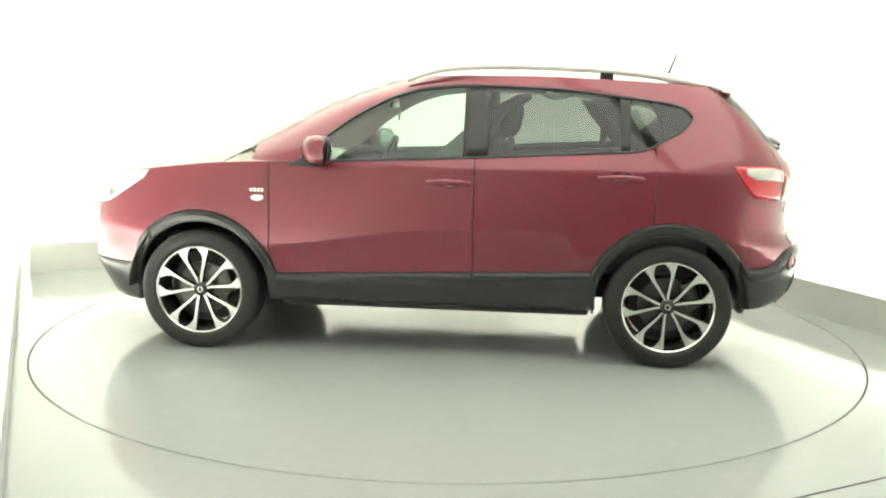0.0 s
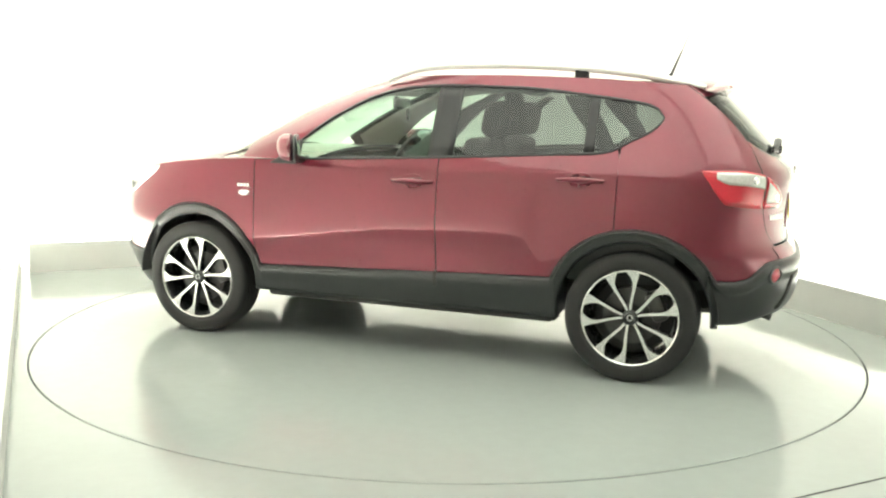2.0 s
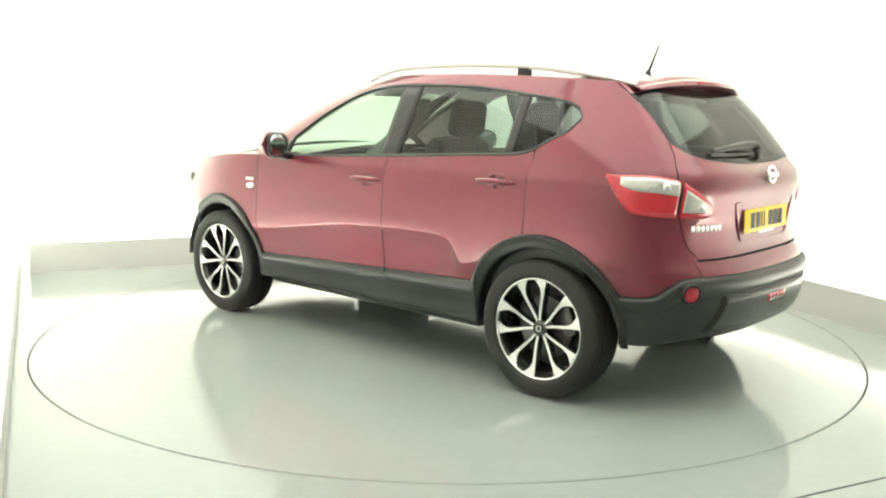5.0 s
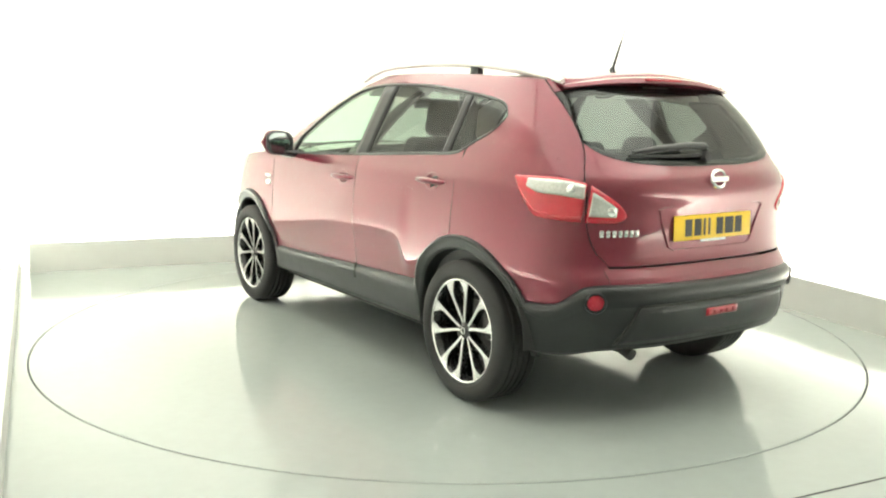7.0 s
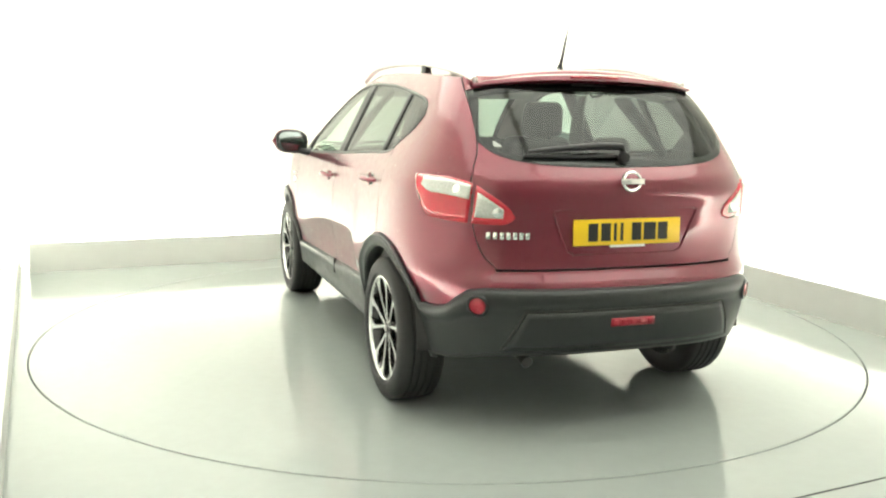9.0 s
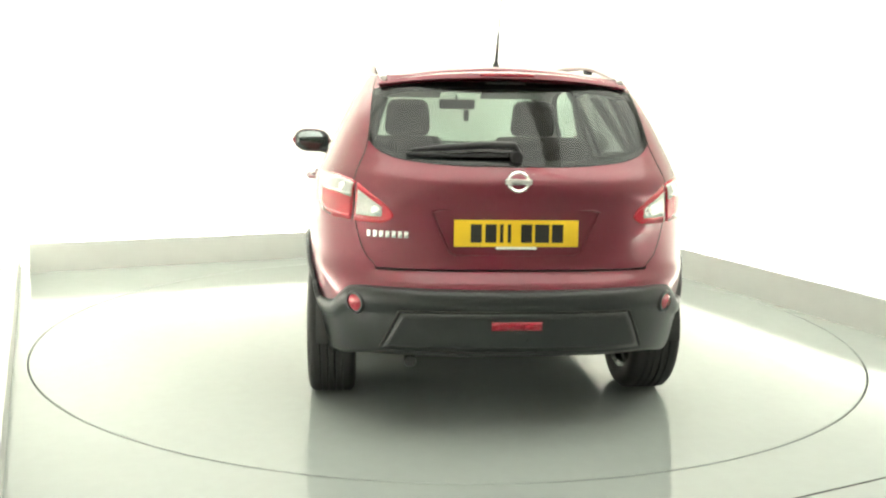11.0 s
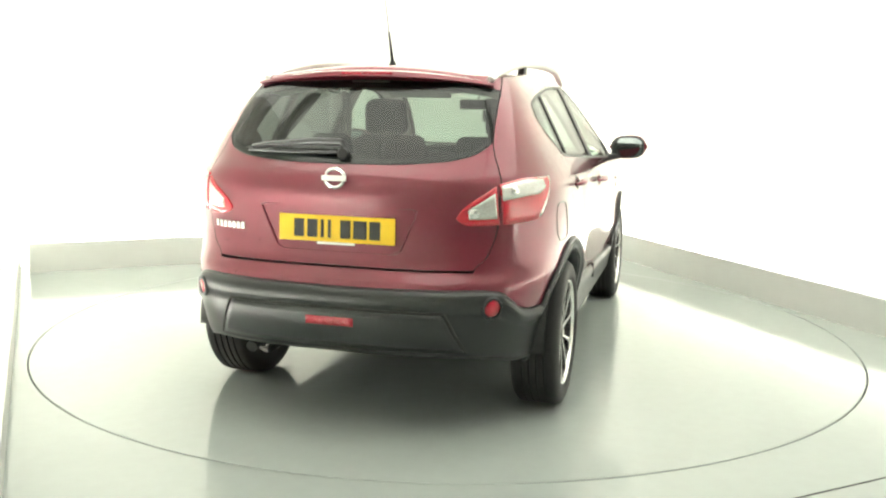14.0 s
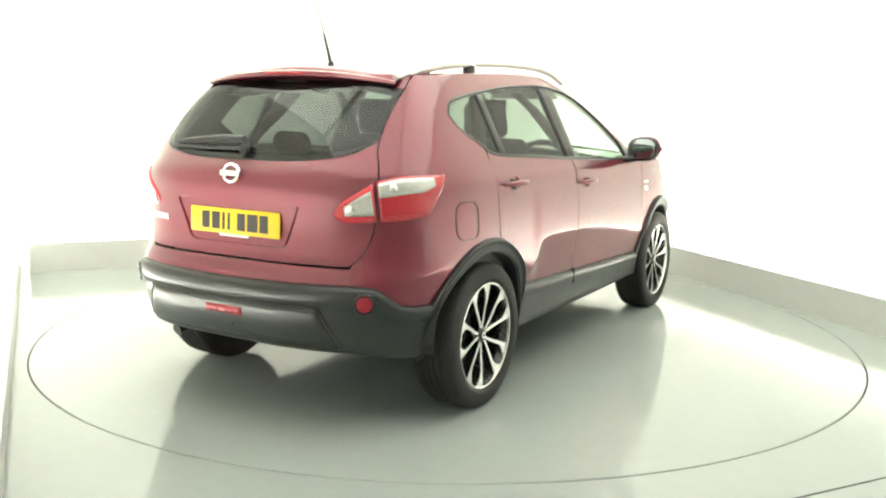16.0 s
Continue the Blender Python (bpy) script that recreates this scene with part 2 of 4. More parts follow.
def turntable():
    thing = new("turntable")
    edge = RING - 0.03
    part("deck", lathe([(0.0, -0.08), (edge, -0.08), (edge, 0.0), (0.0, 0.0)], 160, "z"), FLOOR, thing)
    part("rim", lathe([(edge, -0.08), (RING - 0.004, -0.08), (RING - 0.004, -0.003), (RING - 0.007, 0.0), (edge, 0.0)], 160, "z"), FLOOR, thing, "painted steel rim of the deck")
    tagged(thing, "round pale grey glossy turntable flush with the floor", "turntable")
    return thing


# ---------------------------------------------------------------- car body surface (x forward, y left, z up; origin between the axles)
WHEEL_R, AXLE, HUB_Z = 0.343, 1.315, 0.341
HALF = curve((0.20, 0.80), (0.30, 0.836), (0.45, 0.851), (0.55, 0.8635), (0.64, 0.876), (0.69, 0.8868), (0.70, 0.8882), (0.715, 0.8880), (0.75, 0.8868), (0.80, 0.8842), (0.88, 0.8785), (0.95, 0.8722), (1.00, 0.8668),
             (1.04, 0.8618), (1.062, 0.858), (1.075, 0.853), (1.10, 0.842), (1.20, 0.794), (1.37, 0.708), (1.50, 0.640), (1.60, 0.575))
REAR = curve((0.20, -1.85), (0.30, -2.0), (0.38, -2.07), (0.50, -2.11), (0.60, -2.115), (0.68, -2.09), (0.71, -2.062), (0.76, -2.045), (0.85, -2.04), (0.97, -2.05), (1.05, -2.06),
             (1.10, -2.048), (1.16, -1.99), (1.22, -1.935), (1.44, -1.73), (1.50, -1.67), (1.60, -1.575))
REAR_POW = curve((0.3, 3.3), (1.08, 3.4), (1.2, 4.0), (1.44, 5.6), (1.6, 5.6))
REAR_FROM = curve((0.3, -1.15), (1.1, -1.15), (1.44, -0.9), (1.6, -0.8))
NOSE = curve((0.20, 2.04), (0.30, 2.11), (0.5, 2.20), (0.7, 2.20), (0.82, 2.17), (0.92, 2.10), (1.1, 1.9))
SCREEN = curve((0.95, 1.52), (1.08, 1.28), (1.2, 1.075), (1.3, 0.895), (1.4, 0.695), (1.5, 0.445), (1.56, 0.24), (1.6, 0.09))
CREASE = curve((-1.2, 0.0), (-0.93, -0.07), (-0.84, -0.09), (-0.73, 0.03), (-0.6, 0.045), (-0.1, 0.035), (0.9, -0.075), (1.1, -0.08))


def power(c, e):
    return math.copysign(abs(c) ** e, c)


def lower(u, z):
    """Body below the belt: u 0 to 1 the nose, 1 to 2 the flank, 2 to 3 the tail."""
    w, xb, xa = HALF(z), REAR_FROM(z), 0.95
    if u <= 1:
        a = u * math.pi / 2
        if 0.5 < z < 1.02:
            w = HALF(z - CREASE(xa) * max(0, 2 * u - 1) * min(1, (1.02 - z) / 0.25, (z - 0.5) / 0.1))
        return xa + (NOSE(z) - xa) * power(math.cos(a), 2 / 2.8), w * power(math.sin(a), 2 / 3.0)
    return flank(u, z, w, xa, xb)


def upper(u, z):
    """Glasshouse: u 0 to 1 the windscreen and its pillars, then as below."""
    w, xb = HALF(z), REAR_FROM(z)
    xs = SCREEN(z)
    xa = xs - 0.78
    if u <= 1:
        a = u * math.pi / 2
        return xa + (xs - xa) * power(math.cos(a), 2 / 3.2), w * power(math.sin(a), 2 / 5.0)
    return flank(u, z, w, xa, xb)


def flank(u, z, w, xa, xb):
    if u <= 2:
        x = xa + (xb - xa) * (u - 1)
        if 0.5 < z < 1.02:
            w = w + (HALF(z - CREASE(x) * min(1, (1.02 - z) / 0.25, (z - 0.5) / 0.1)) - w)
        return x, w
    a = (3 - u) * math.pi / 2
    q = REAR_POW(z)
    return xb + (REAR(z) - xb) * power(math.cos(a), 2 / q), w * power(math.sin(a), 2 / q)


def at_x(shell, x, z):
    """The column whose point at height z lies at x."""
    a, b = 0.0, 3.0
    for _ in range(21):
        m = (a + b) / 2
        if shell(m, z)[0] > x:
            a = m
        else:
            b = m
    return (a + b) / 2


def at_y(shell, y, z):
    """The column of the tail whose point at height z lies y off the middle."""
    a, b = 2.0, 3.0
    for _ in range(20):
        m = (a + b) / 2
        if shell(m, z)[1] > y:
            a = m
        else:
            b = m
    return (a + b) / 2


def level(shell, f, u, z=0.9):
    for _ in range(14):
        z = 0.5 * z + 0.5 * f(*shell(u, z))
    return z


def skin(shell, u, z, off=0.0):
    x, y = shell(u, z)
    if off:
        e = 1e-3
        x1, y1 = shell(min(u + e, 3), z)
        x0, y0 = shell(max(u - e, 0), z)
        xz, yz = shell(u, z + e)
        xw, yw = shell(u, z - e)
        n = Vector((x1 - x0, y1 - y0, 0)).cross(Vector((xz - xw, yz - yw, 2 * e)))
        if n.length > 1e-12:
            n.normalize()
            if n.dot(Vector((x, y, 0))) < 0:
                n = -n
            return Vector((x, y, z)) + n * off
    return Vector((x, y, z))


def strip(shell, us, lo, hi, nz=6, off=0.0, side=1, both=False, fold=None):
    """A sheet of the body between two heights, over the columns us; a third of the rows lie below the line fold."""
    rows = []
    for u in us:
        a, b = (lo(u) if callable(lo) else lo), (hi(u) if callable(hi) else hi)
        zs = span(a, b, nz)
        if fold:
            n, c = nz // 3, max(a + 0.004, fold(shell(u, 0.7)[0]))
            zs = span(a, c, n)[:-1] + [c + (b - c) * (0.3 * t + 0.7 * t * t) for t in span(0, 1, nz - n)]
        rows.append([skin(shell, u, z, off(k / nz) if callable(off) else off) for k, z in enumerate(zs)])
    if both:
        rows = rows + [[Vector((p.x, -p.y, p.z)) for p in r] for r in rows[::-1]]
    elif side < 0:
        rows = [[Vector((p.x, -p.y, p.z)) for p in r] for r in rows]
    return outward(grid(rows))


def strip_x(shell, xs, lo, hi, nz=6, off=0.0, side=1):
    """A sheet of the flank over places x, between the heights lo(x) and hi(x)."""
    rows = []
    for x in xs:
        a, b = lo(x), hi(x)
        row = []
        for k in range(nz + 1):
            z = a + (b - a) * k / nz
            p = skin(shell, at_x(shell, x, z), z, off)
            row.append(Vector((p.x, p.y * side, p.z)))
        rows.append(row)
    return outward(grid(rows))


def strip_gate(edge, lo, hi, n=32, nz=6, off=0.0):
    """A sheet of the tail; its side edges follow edge(z), its heights lo(y) and hi(y)."""
    rows = []
    for k in range(n + 1):
        t, row = 1 - 2 * k / n, []
        for j in range(nz + 1):
            z = 1.3
            for _ in range(8):
                y = abs(t) * edge(z)
                z = 0.4 * z + 0.6 * (lo(y) + (hi(y) - lo(y)) * j / nz)
            p = skin(upper, at_y(upper, abs(t) * edge(z), z), z, off)
            row.append(Vector((p.x, math.copysign(p.y, t), p.z)))
        rows.append(row)
    return outward(grid(rows))


def pillar_top(x):
    """Outer edge of the windscreen pillar, running into the roof line."""
    a, b = 1.0, 1.6
    for _ in range(30):
        m = (a + b) / 2
        if upper(0.40, m)[0] > x:
            a = m
        else:
            b = m
    return min(a, ROOFLINE(x))


def span(a, b, n):
    return [a + (b - a) * i / n for i in range(n + 1)]


def arch(x, r):
    """Height of the wheel arch of radius r at x, or nothing."""
    for c in (AXLE, -AXLE):
        if abs(x - c) < r:
            return HUB_Z + math.sqrt(r * r - (x - c) ** 2)
    return None


SILL_TOP = curve((-0.95, 0.525), (0.9, 0.455))
TAIL_TOP = curve((0.0, 0.654), (0.60, 0.660), (0.68, 0.650), (0.725, 0.612), (0.755, 0.572), (0.785, 0.560))
SILL_SECTION = curve((0.0, 0.006), (0.5, 0.012), (0.75, 0.021), (0.875, 0.018), (1.0, 0.004))
SKIRT_SECTION = curve((0.0, 0.010), (0.67, 0.010), (0.74, 0.021), (0.88, 0.024), (0.95, 0.017), (1.0, 0.004))
QUARTER_EDGE = curve((1.205, -1.2175), (1.232, -1.25), (1.275, -1.34), (1.325, -1.40), (1.36, -1.42), (1.6, -1.42))
GATE_EDGE = curve((0.70, 0.575), (0.735, 0.580), (0.78, 0.622), (0.85, 0.650), (0.92, 0.665), (1.08, 0.672), (1.14, 0.655), (1.20, 0.628), (1.25, 0.614), (1.47, 0.588), (1.6, 0.55))
FLARE, OPEN = 0.463, 0.402


def clad_top(x, y):
    if x < -1.66:
        base = TAIL_TOP(y) if x < -1.82 else 0.56
    elif x > 1.6:
        base = 0.47
    else:
        base = SILL_TOP(x)
    h = arch(x, FLARE)
    return max(base, h) if h else base


TAIL_LOW = curve((-2.2, 0.375), (-2.0, 0.37), (-1.8, 0.33), (-1.6, 0.33))


def clad_low(x, y):
    base = TAIL_LOW(x) if x < -1.5 else (0.24 if x > 1.7 else 0.30)
    h = arch(x, OPEN)
    return max(base, h) if h else base


BELT = curve((-1.42, 1.36), (-1.40, 1.325), (-1.34, 1.275), (-1.25, 1.230), (-1.2175, 1.207), (-1.16, 1.181), (-1.07, 1.168), (-0.9, 1.160), (-0.2, 1.121), (0.6, 1.087), (0.75, 1.08))
WINTOP = curve((-1.42, 1.36), (-1.40, 1.395), (-1.33, 1.43), (-1.02, 1.475), (-0.64, 1.512), (-0.24, 1.522), (0.01, 1.508), (0.17, 1.475), (0.43, 1.35), (0.63, 1.20), (0.72, 1.12), (0.78, 1.07))
ROOFLINE = curve((-1.7, 1.53), (-1.55, 1.53), (-1.37, 1.54), (-1.06, 1.56), (-0.44, 1.578), (-0.1, 1.576), (0.08, 1.570), (0.21, 1.556), (0.40, 1.515))
HOOD = curve((0.5, 1.087), (0.9, 1.083), (1.2, 1.070), (1.5, 1.040), (1.8, 0.995), (2.0, 0.945), (2.1, 0.90))
WIN_LOW = curve((0.0, 1.152), (0.2, 1.154), (0.44, 1.172), (0.55, 1.20), (0.60, 1.24), (0.64, 1.30))
WIN_HIGH = curve((0.0, 1.514), (0.35, 1.504), (0.55, 1.480), (0.62, 1.46))


def arch_columns(shell, z):
    xs = []
    for c in (AXLE, -AXLE):
        for r in (FLARE, OPEN):
            xs += [c + r * math.cos(math.pi * k / 24) for k in range(25)] + [c + r * 0.9999, c - r * 0.9999]
    return sorted({round(at_x(shell, x, z), 5) for x in xs})


def columns(shell, a, b, n, z=0.6, extra=()):
    return sorted({round(u, 5) for u in span(a, b, n) + [u for u in extra if a < u < b]})


def sheet_between(lefts, crown, n=12):
    """Joins points of the left edge to their mirror images, arched upward."""
    rows = []
    for p in lefts:
        row = []
        for k in range(n + 1):
            t = 1 - 2 * k / n
            row.append(Vector((p.x, p.y * t, p.z + crown(p) * (1 - t * t))))
        rows.append(row)
    bm = grid(rows)
    bm.normal_update()
    if sum(f.normal.z for f in bm.faces) < 0:
        bmesh.ops.reverse_faces(bm, faces=bm.faces)
    return bm


def build_car():
    car = new("car")
    tagged(car, "dark red metallic crossover car with black plastic lower cladding", "car")
    ext = arch_columns(lower, 0.6)
    lo_f = lambda u: level(lower, clad_low, u, 0.4)
    top_f = lambda u: level(lower, clad_top, u, 0.6)
    x_of = lambda x, z=0.8: at_x(lower, x, z)
    u_f = at_x(lower, 1.6, 0.5)
    u_gate = at_y(lower, 0.668, 1.0)
    tail_corner = at_x(lower, -1.68, 0.6)

    # panels below the belt
    def belt(u):
        return level(lower, lambda x, y: BELT(x) if x > -1.42 else 1.2, u, 1.15)

    def fold(x):
        return 0.70 + CREASE(x)

    def hood_edge(u):
        return level(lower, lambda x, y: HOOD(x), u, 1.0)

    for s in (1, -1):
        g = 0.0025
        part("fender", strip(lower, columns(lower, at_x(lower, 2.0, 0.7), x_of(0.90 + g), 30, extra=ext), top_f, hood_edge, 36, side=s, fold=fold), PAINT, car, thick=0.02)
        for name, a, b, n, hx, hz in (("front_door", 0.90 - g, -0.245 + g, 24, -0.105, 0.990), ("rear_door", -0.245 - g, -1.215 + g, 22, -1.03, 1.035)):
            bm = strip(lower, columns(lower, x_of(a), x_of(b), 2 * n, extra=ext + [x_of(hx - 0.05), x_of(hx + 0.05)]), top_f, belt, 60, side=s, fold=fold)
            hole = [f for f in bm.faces if abs(f.calc_center_median().x - hx) < 0.052 and abs(f.calc_center_median().z - hz) < 0.026]
            bmesh.ops.delete(bm, geom=hole, context="FACES")
            handle(part(name, bm, PAINT, car, thick=0.03), hx, hz, s)
        # rear quarter, with the pillar behind the quarter window
        rows = []
        for k in range(61):
            f, col = k / 60, []
            for step in range(43):
                z = 0.9
                for _ in range(9):
                    u0, u1 = at_x(upper, QUARTER_EDGE(z), z), at_y(upper, GATE_EDGE(z), z)
                    u = u0 + (u1 - u0) * f
                    x, y = upper(u, z)
                    if step <= 34:
                        a = max(clad_top(x, y), 0.53)
                        z = 0.4 * z + 0.6 * (a + (1.36 - a) * step / 34)
                    else:
                        z = 0.4 * z + 0.6 * (1.36 + (ROOFLINE(x) - 1.36) * (step - 34) / 8)
                u0, u1 = at_x(upper, QUARTER_EDGE(z), z), at_y(upper, GATE_EDGE(z), z)
                p = skin(upper, u0 + (u1 - u0) * f, z)
                col.append(Vector((p.x, p.y * s, p.z)))
            rows.append(col)
        quarter = join(outward(grid(rows)), strip_x(upper, span(1.02, -1.42, 70), lambda x: min(WINTOP(x), pillar_top(x) - 0.045) if x > 0.3 else WINTOP(x), pillar_top, 8, side=s))
        bmesh.ops.remove_doubles(quarter, verts=quarter.verts, dist=0.003)
        part("body_side", quarter, PAINT, car, thick=0.02)
        # sill, arches
        part("side_cladding", strip(lower, columns(lower, u_f, tail_corner, 90, extra=ext), lo_f, top_f, 8, off=SILL_SECTION, side=s), CLAD, car, "matt grey-black plastic sill and arch cladding", thick=0.03)
        for c in (AXLE, -AXLE):
            rows = []
            for k in range(33):
                a = math.pi * (-0.03 + 1.06 * k / 32)
                row = []
                for r, y in ((OPEN + 0.028, 0.893), (OPEN + 0.012, 0.9), (OPEN - 0.004, 0.896), (OPEN - 0.012, 0.87), (OPEN - 0.012, 0.66)):
                    x, z = c + r * math.cos(a), HUB_Z + r * math.sin(a)
                    w = lower(at_x(lower, x, max(z, 0.3)), max(z, 0.3))[1]
                    row.append(Vector((x, s * (y - 0.893 + w - 0.003), z)))
                rows.append(row)
            bm = grid(rows)
            bmesh.ops.recalc_face_normals(bm, faces=bm.faces)
            part("wheel_arch", bm, CLAD, car, "matt black plastic wheel arch lip", thick=0.006)
            # dark liner
            liner = grid([[(c + 0.43 * math.cos(math.pi * k / 24), s * y, HUB_Z + 0.43 * math.sin(math.pi * k / 24)) for y in (0.84, 0.7, 0.5, 0.45)] for k in range(25)])
            part("arch_liner", liner, DARK, car, thick=0.005)
        side_windows(car, s)
        lamp(car, s, u_gate)
        mirror(car, s)
        rail(car, s)
        headlamp(car, s)
        mudflap(car, s)

    # bumpers
    part("rear_bumper_skirt", strip(lower, span(tail_corner + 0.002, 3, 40), lo_f, top_f, 20, off=SKIRT_SECTION, both=True), CLAD, car, "matt grey-black plastic rear bumper", thick=0.03)
    part("rear_bumper", strip(lower, span(at_y(lower, 0.60, 0.7), 3, 30), lambda u: top_f(u) - 0.01, lambda u: 0.722, 4, off=0.004, both=True), PAINT, car, thick=0.02)
    part("front_bumper_skirt", strip(lower, span(u_f - 0.002, 0, 30), lo_f, top_f, 8, off=0.008, both=True), CLAD, car, "matt grey-black plastic front bumper", thick=0.03)
    part("front_bumper", strip(lower, span(at_x(lower, 2.0, 0.7) - 0.004, 0, 24), top_f, hood_edge, 10, both=True), PAINT, car, thick=0.02)
    # tailgate below and round the glass
    inner = lambda z: GATE_EDGE(z) - 0.004
    gate = part("tailgate", strip_gate(inner, lambda y: 0.732, WIN_LOW, n=60, nz=24), PAINT, car, thick=0.03)
    part("gate_header", strip_gate(inner, WIN_HIGH, lambda y: 1.535, nz=3), PAINT, car, thick=0.02)
    part("rear_window", strip_gate(inner, lambda y: WIN_LOW(y) + 0.004, lambda y: WIN_HIGH(y) - 0.003, nz=12, off=0.001), TINT, car, "dark tinted rear window glass")
    part("window_band", join(strip_gate(inner, lambda y: WIN_LOW(y) - 0.02, lambda y: WIN_LOW(y) + 0.03, nz=2, off=-0.008), strip_gate(inner, lambda y: WIN_HIGH(y) - 0.03, lambda y: WIN_HIGH(y) + 0.02, nz=2, off=-0.008)), BLACK, car, thick=0.003)

    # windscreen, roof, bonnet
    part("windscreen", strip(upper, span(0.40, 0, 24), 1.05, lambda u: level(upper, lambda x, y: ROOFLINE(x), u, 1.55), 16, both=True), GLASS, car, "clear windscreen").visible_shadow = False
    lefts = [skin(upper, u, level(upper, lambda x, y: ROOFLINE(x), u, 1.55)) for u in span(0.0, 1.0, 26) + span(1.03, 2, 22) + span(2.03, 3.0, 26)]
    part("roof", sheet_between(lefts, lambda p: 0.05 * min(1, p.y / 0.5)), PAINT, car, thick=0.02)
    lefts = [skin(lower, u, hood_edge(u)) for u in span(0.0, at_x(lower, 1.18, 1.03), 30)]
    part("bonnet", sheet_between(lefts, lambda p: 0.075 * min(1, p.y / 0.7)), PAINT, car, thick=0.02)
    lefts = [skin(lower, u, hood_edge(u)) for u in span(at_x(lower, 1.175, 1.03), at_x(lower, 0.55, 1.08), 10)]
    part("cowl", sheet_between(lefts, lambda p: 0.06 * min(1, p.y / 0.7)), PAINT, car, thick=0.02)
    spoiler(car)
    underbody(car)
    cabin(car)
    gate_details(car, gate)
    antenna(car)
    wheels(car)
    return car


def handle(door, x, z, s):
    y = HALF(z) * 1.0
    m = Matrix.Translation((x, s * (y - 0.002), z))
    rows = []
    for k in range(29):
        ca, sa, row = math.cos(2 * math.pi * k / 28), math.sin(2 * math.pi * k / 28), []
        for a, b, off in ((0.078, 0.046, -0.001), (0.070, 0.041, 0.0015), (0.060, 0.035, 0.0005), (0.054, 0.031, -0.006), (0.040, 0.024, -0.020), (0.018, 0.012, -0.027), (0.0, 0.0, -0.028)):
            px, pz = x + a * ca, z + b * sa
            p = skin(lower, at_x(lower, px, pz), pz, off)
            row.append(Vector((p.x, p.y * s, p.z)))
        rows.append(row)
    part("handle_recess", outward(grid(rows)), PAINT, door, "hollow behind the door handle")
    pts = [(-0.12 + 0.24 * k / 12, s * (0.010 + 0.034 * math.sin(math.pi * k / 12) ** 0.5), 0.004 * math.sin(math.pi * k / 12)) for k in range(13)]
    part("handle", tube(pts, [0.008 + 0.008 * math.sin(math.pi * k / 12) for k in range(13)], 10, 0.95), PAINT, door, "body-coloured door handle", at=m @ pose(0, 0, 0.003))


def side_windows(car, s):
    low = lambda d: (lambda x: BELT(x) + d)
    top = lambda d: (lambda x: max(WINTOP(x) - d, BELT(x) + 0.003))
    pane = lambda name, a, b, n, mat, label: part(name, strip_x(upper, span(a, b, n), low(0.012), top(0.012), 10, off=-0.004, side=s), mat, car, label)
    for ob in (pane("front_window", 0.715, -0.185, 32, GLASS, "clear green-tinted side window"), pane("rear_side_window", -0.305, -1.035, 20, TINT, "dark tinted rear side window"),
               pane("quarter_window", -1.075, -1.412, 16, TINT, "dark tinted quarter window")):
        ob.visible_shadow = ob.name[0] != "f"
    for a, b in ((-0.175, -0.315), (-1.028, -1.082)):
        part("window_pillar", strip_x(upper, span(a, b, 4), low(0.0), top(0.0), 6, off=0.001, side=s), BLACK, car, "gloss black window pillar", thick=0.02)
    full = span(0.73, -1.418, 70)
    part("window_seal", join(strip_x(upper, full, low(-0.003), low(0.011), 2, off=0.002, side=s), strip_x(upper, full, top(0.011), top(-0.003), 2, off=0.002, side=s)), BLACK, car, "black rubber window seal", thick=0.006)
    part("mirror_base", strip_x(upper, span(0.80, 0.62, 8), lambda x: 1.06, lambda x: max(1.075, WINTOP(x) - 0.004), 4, off=0.005, side=s), BLACK, car, thick=0.02)


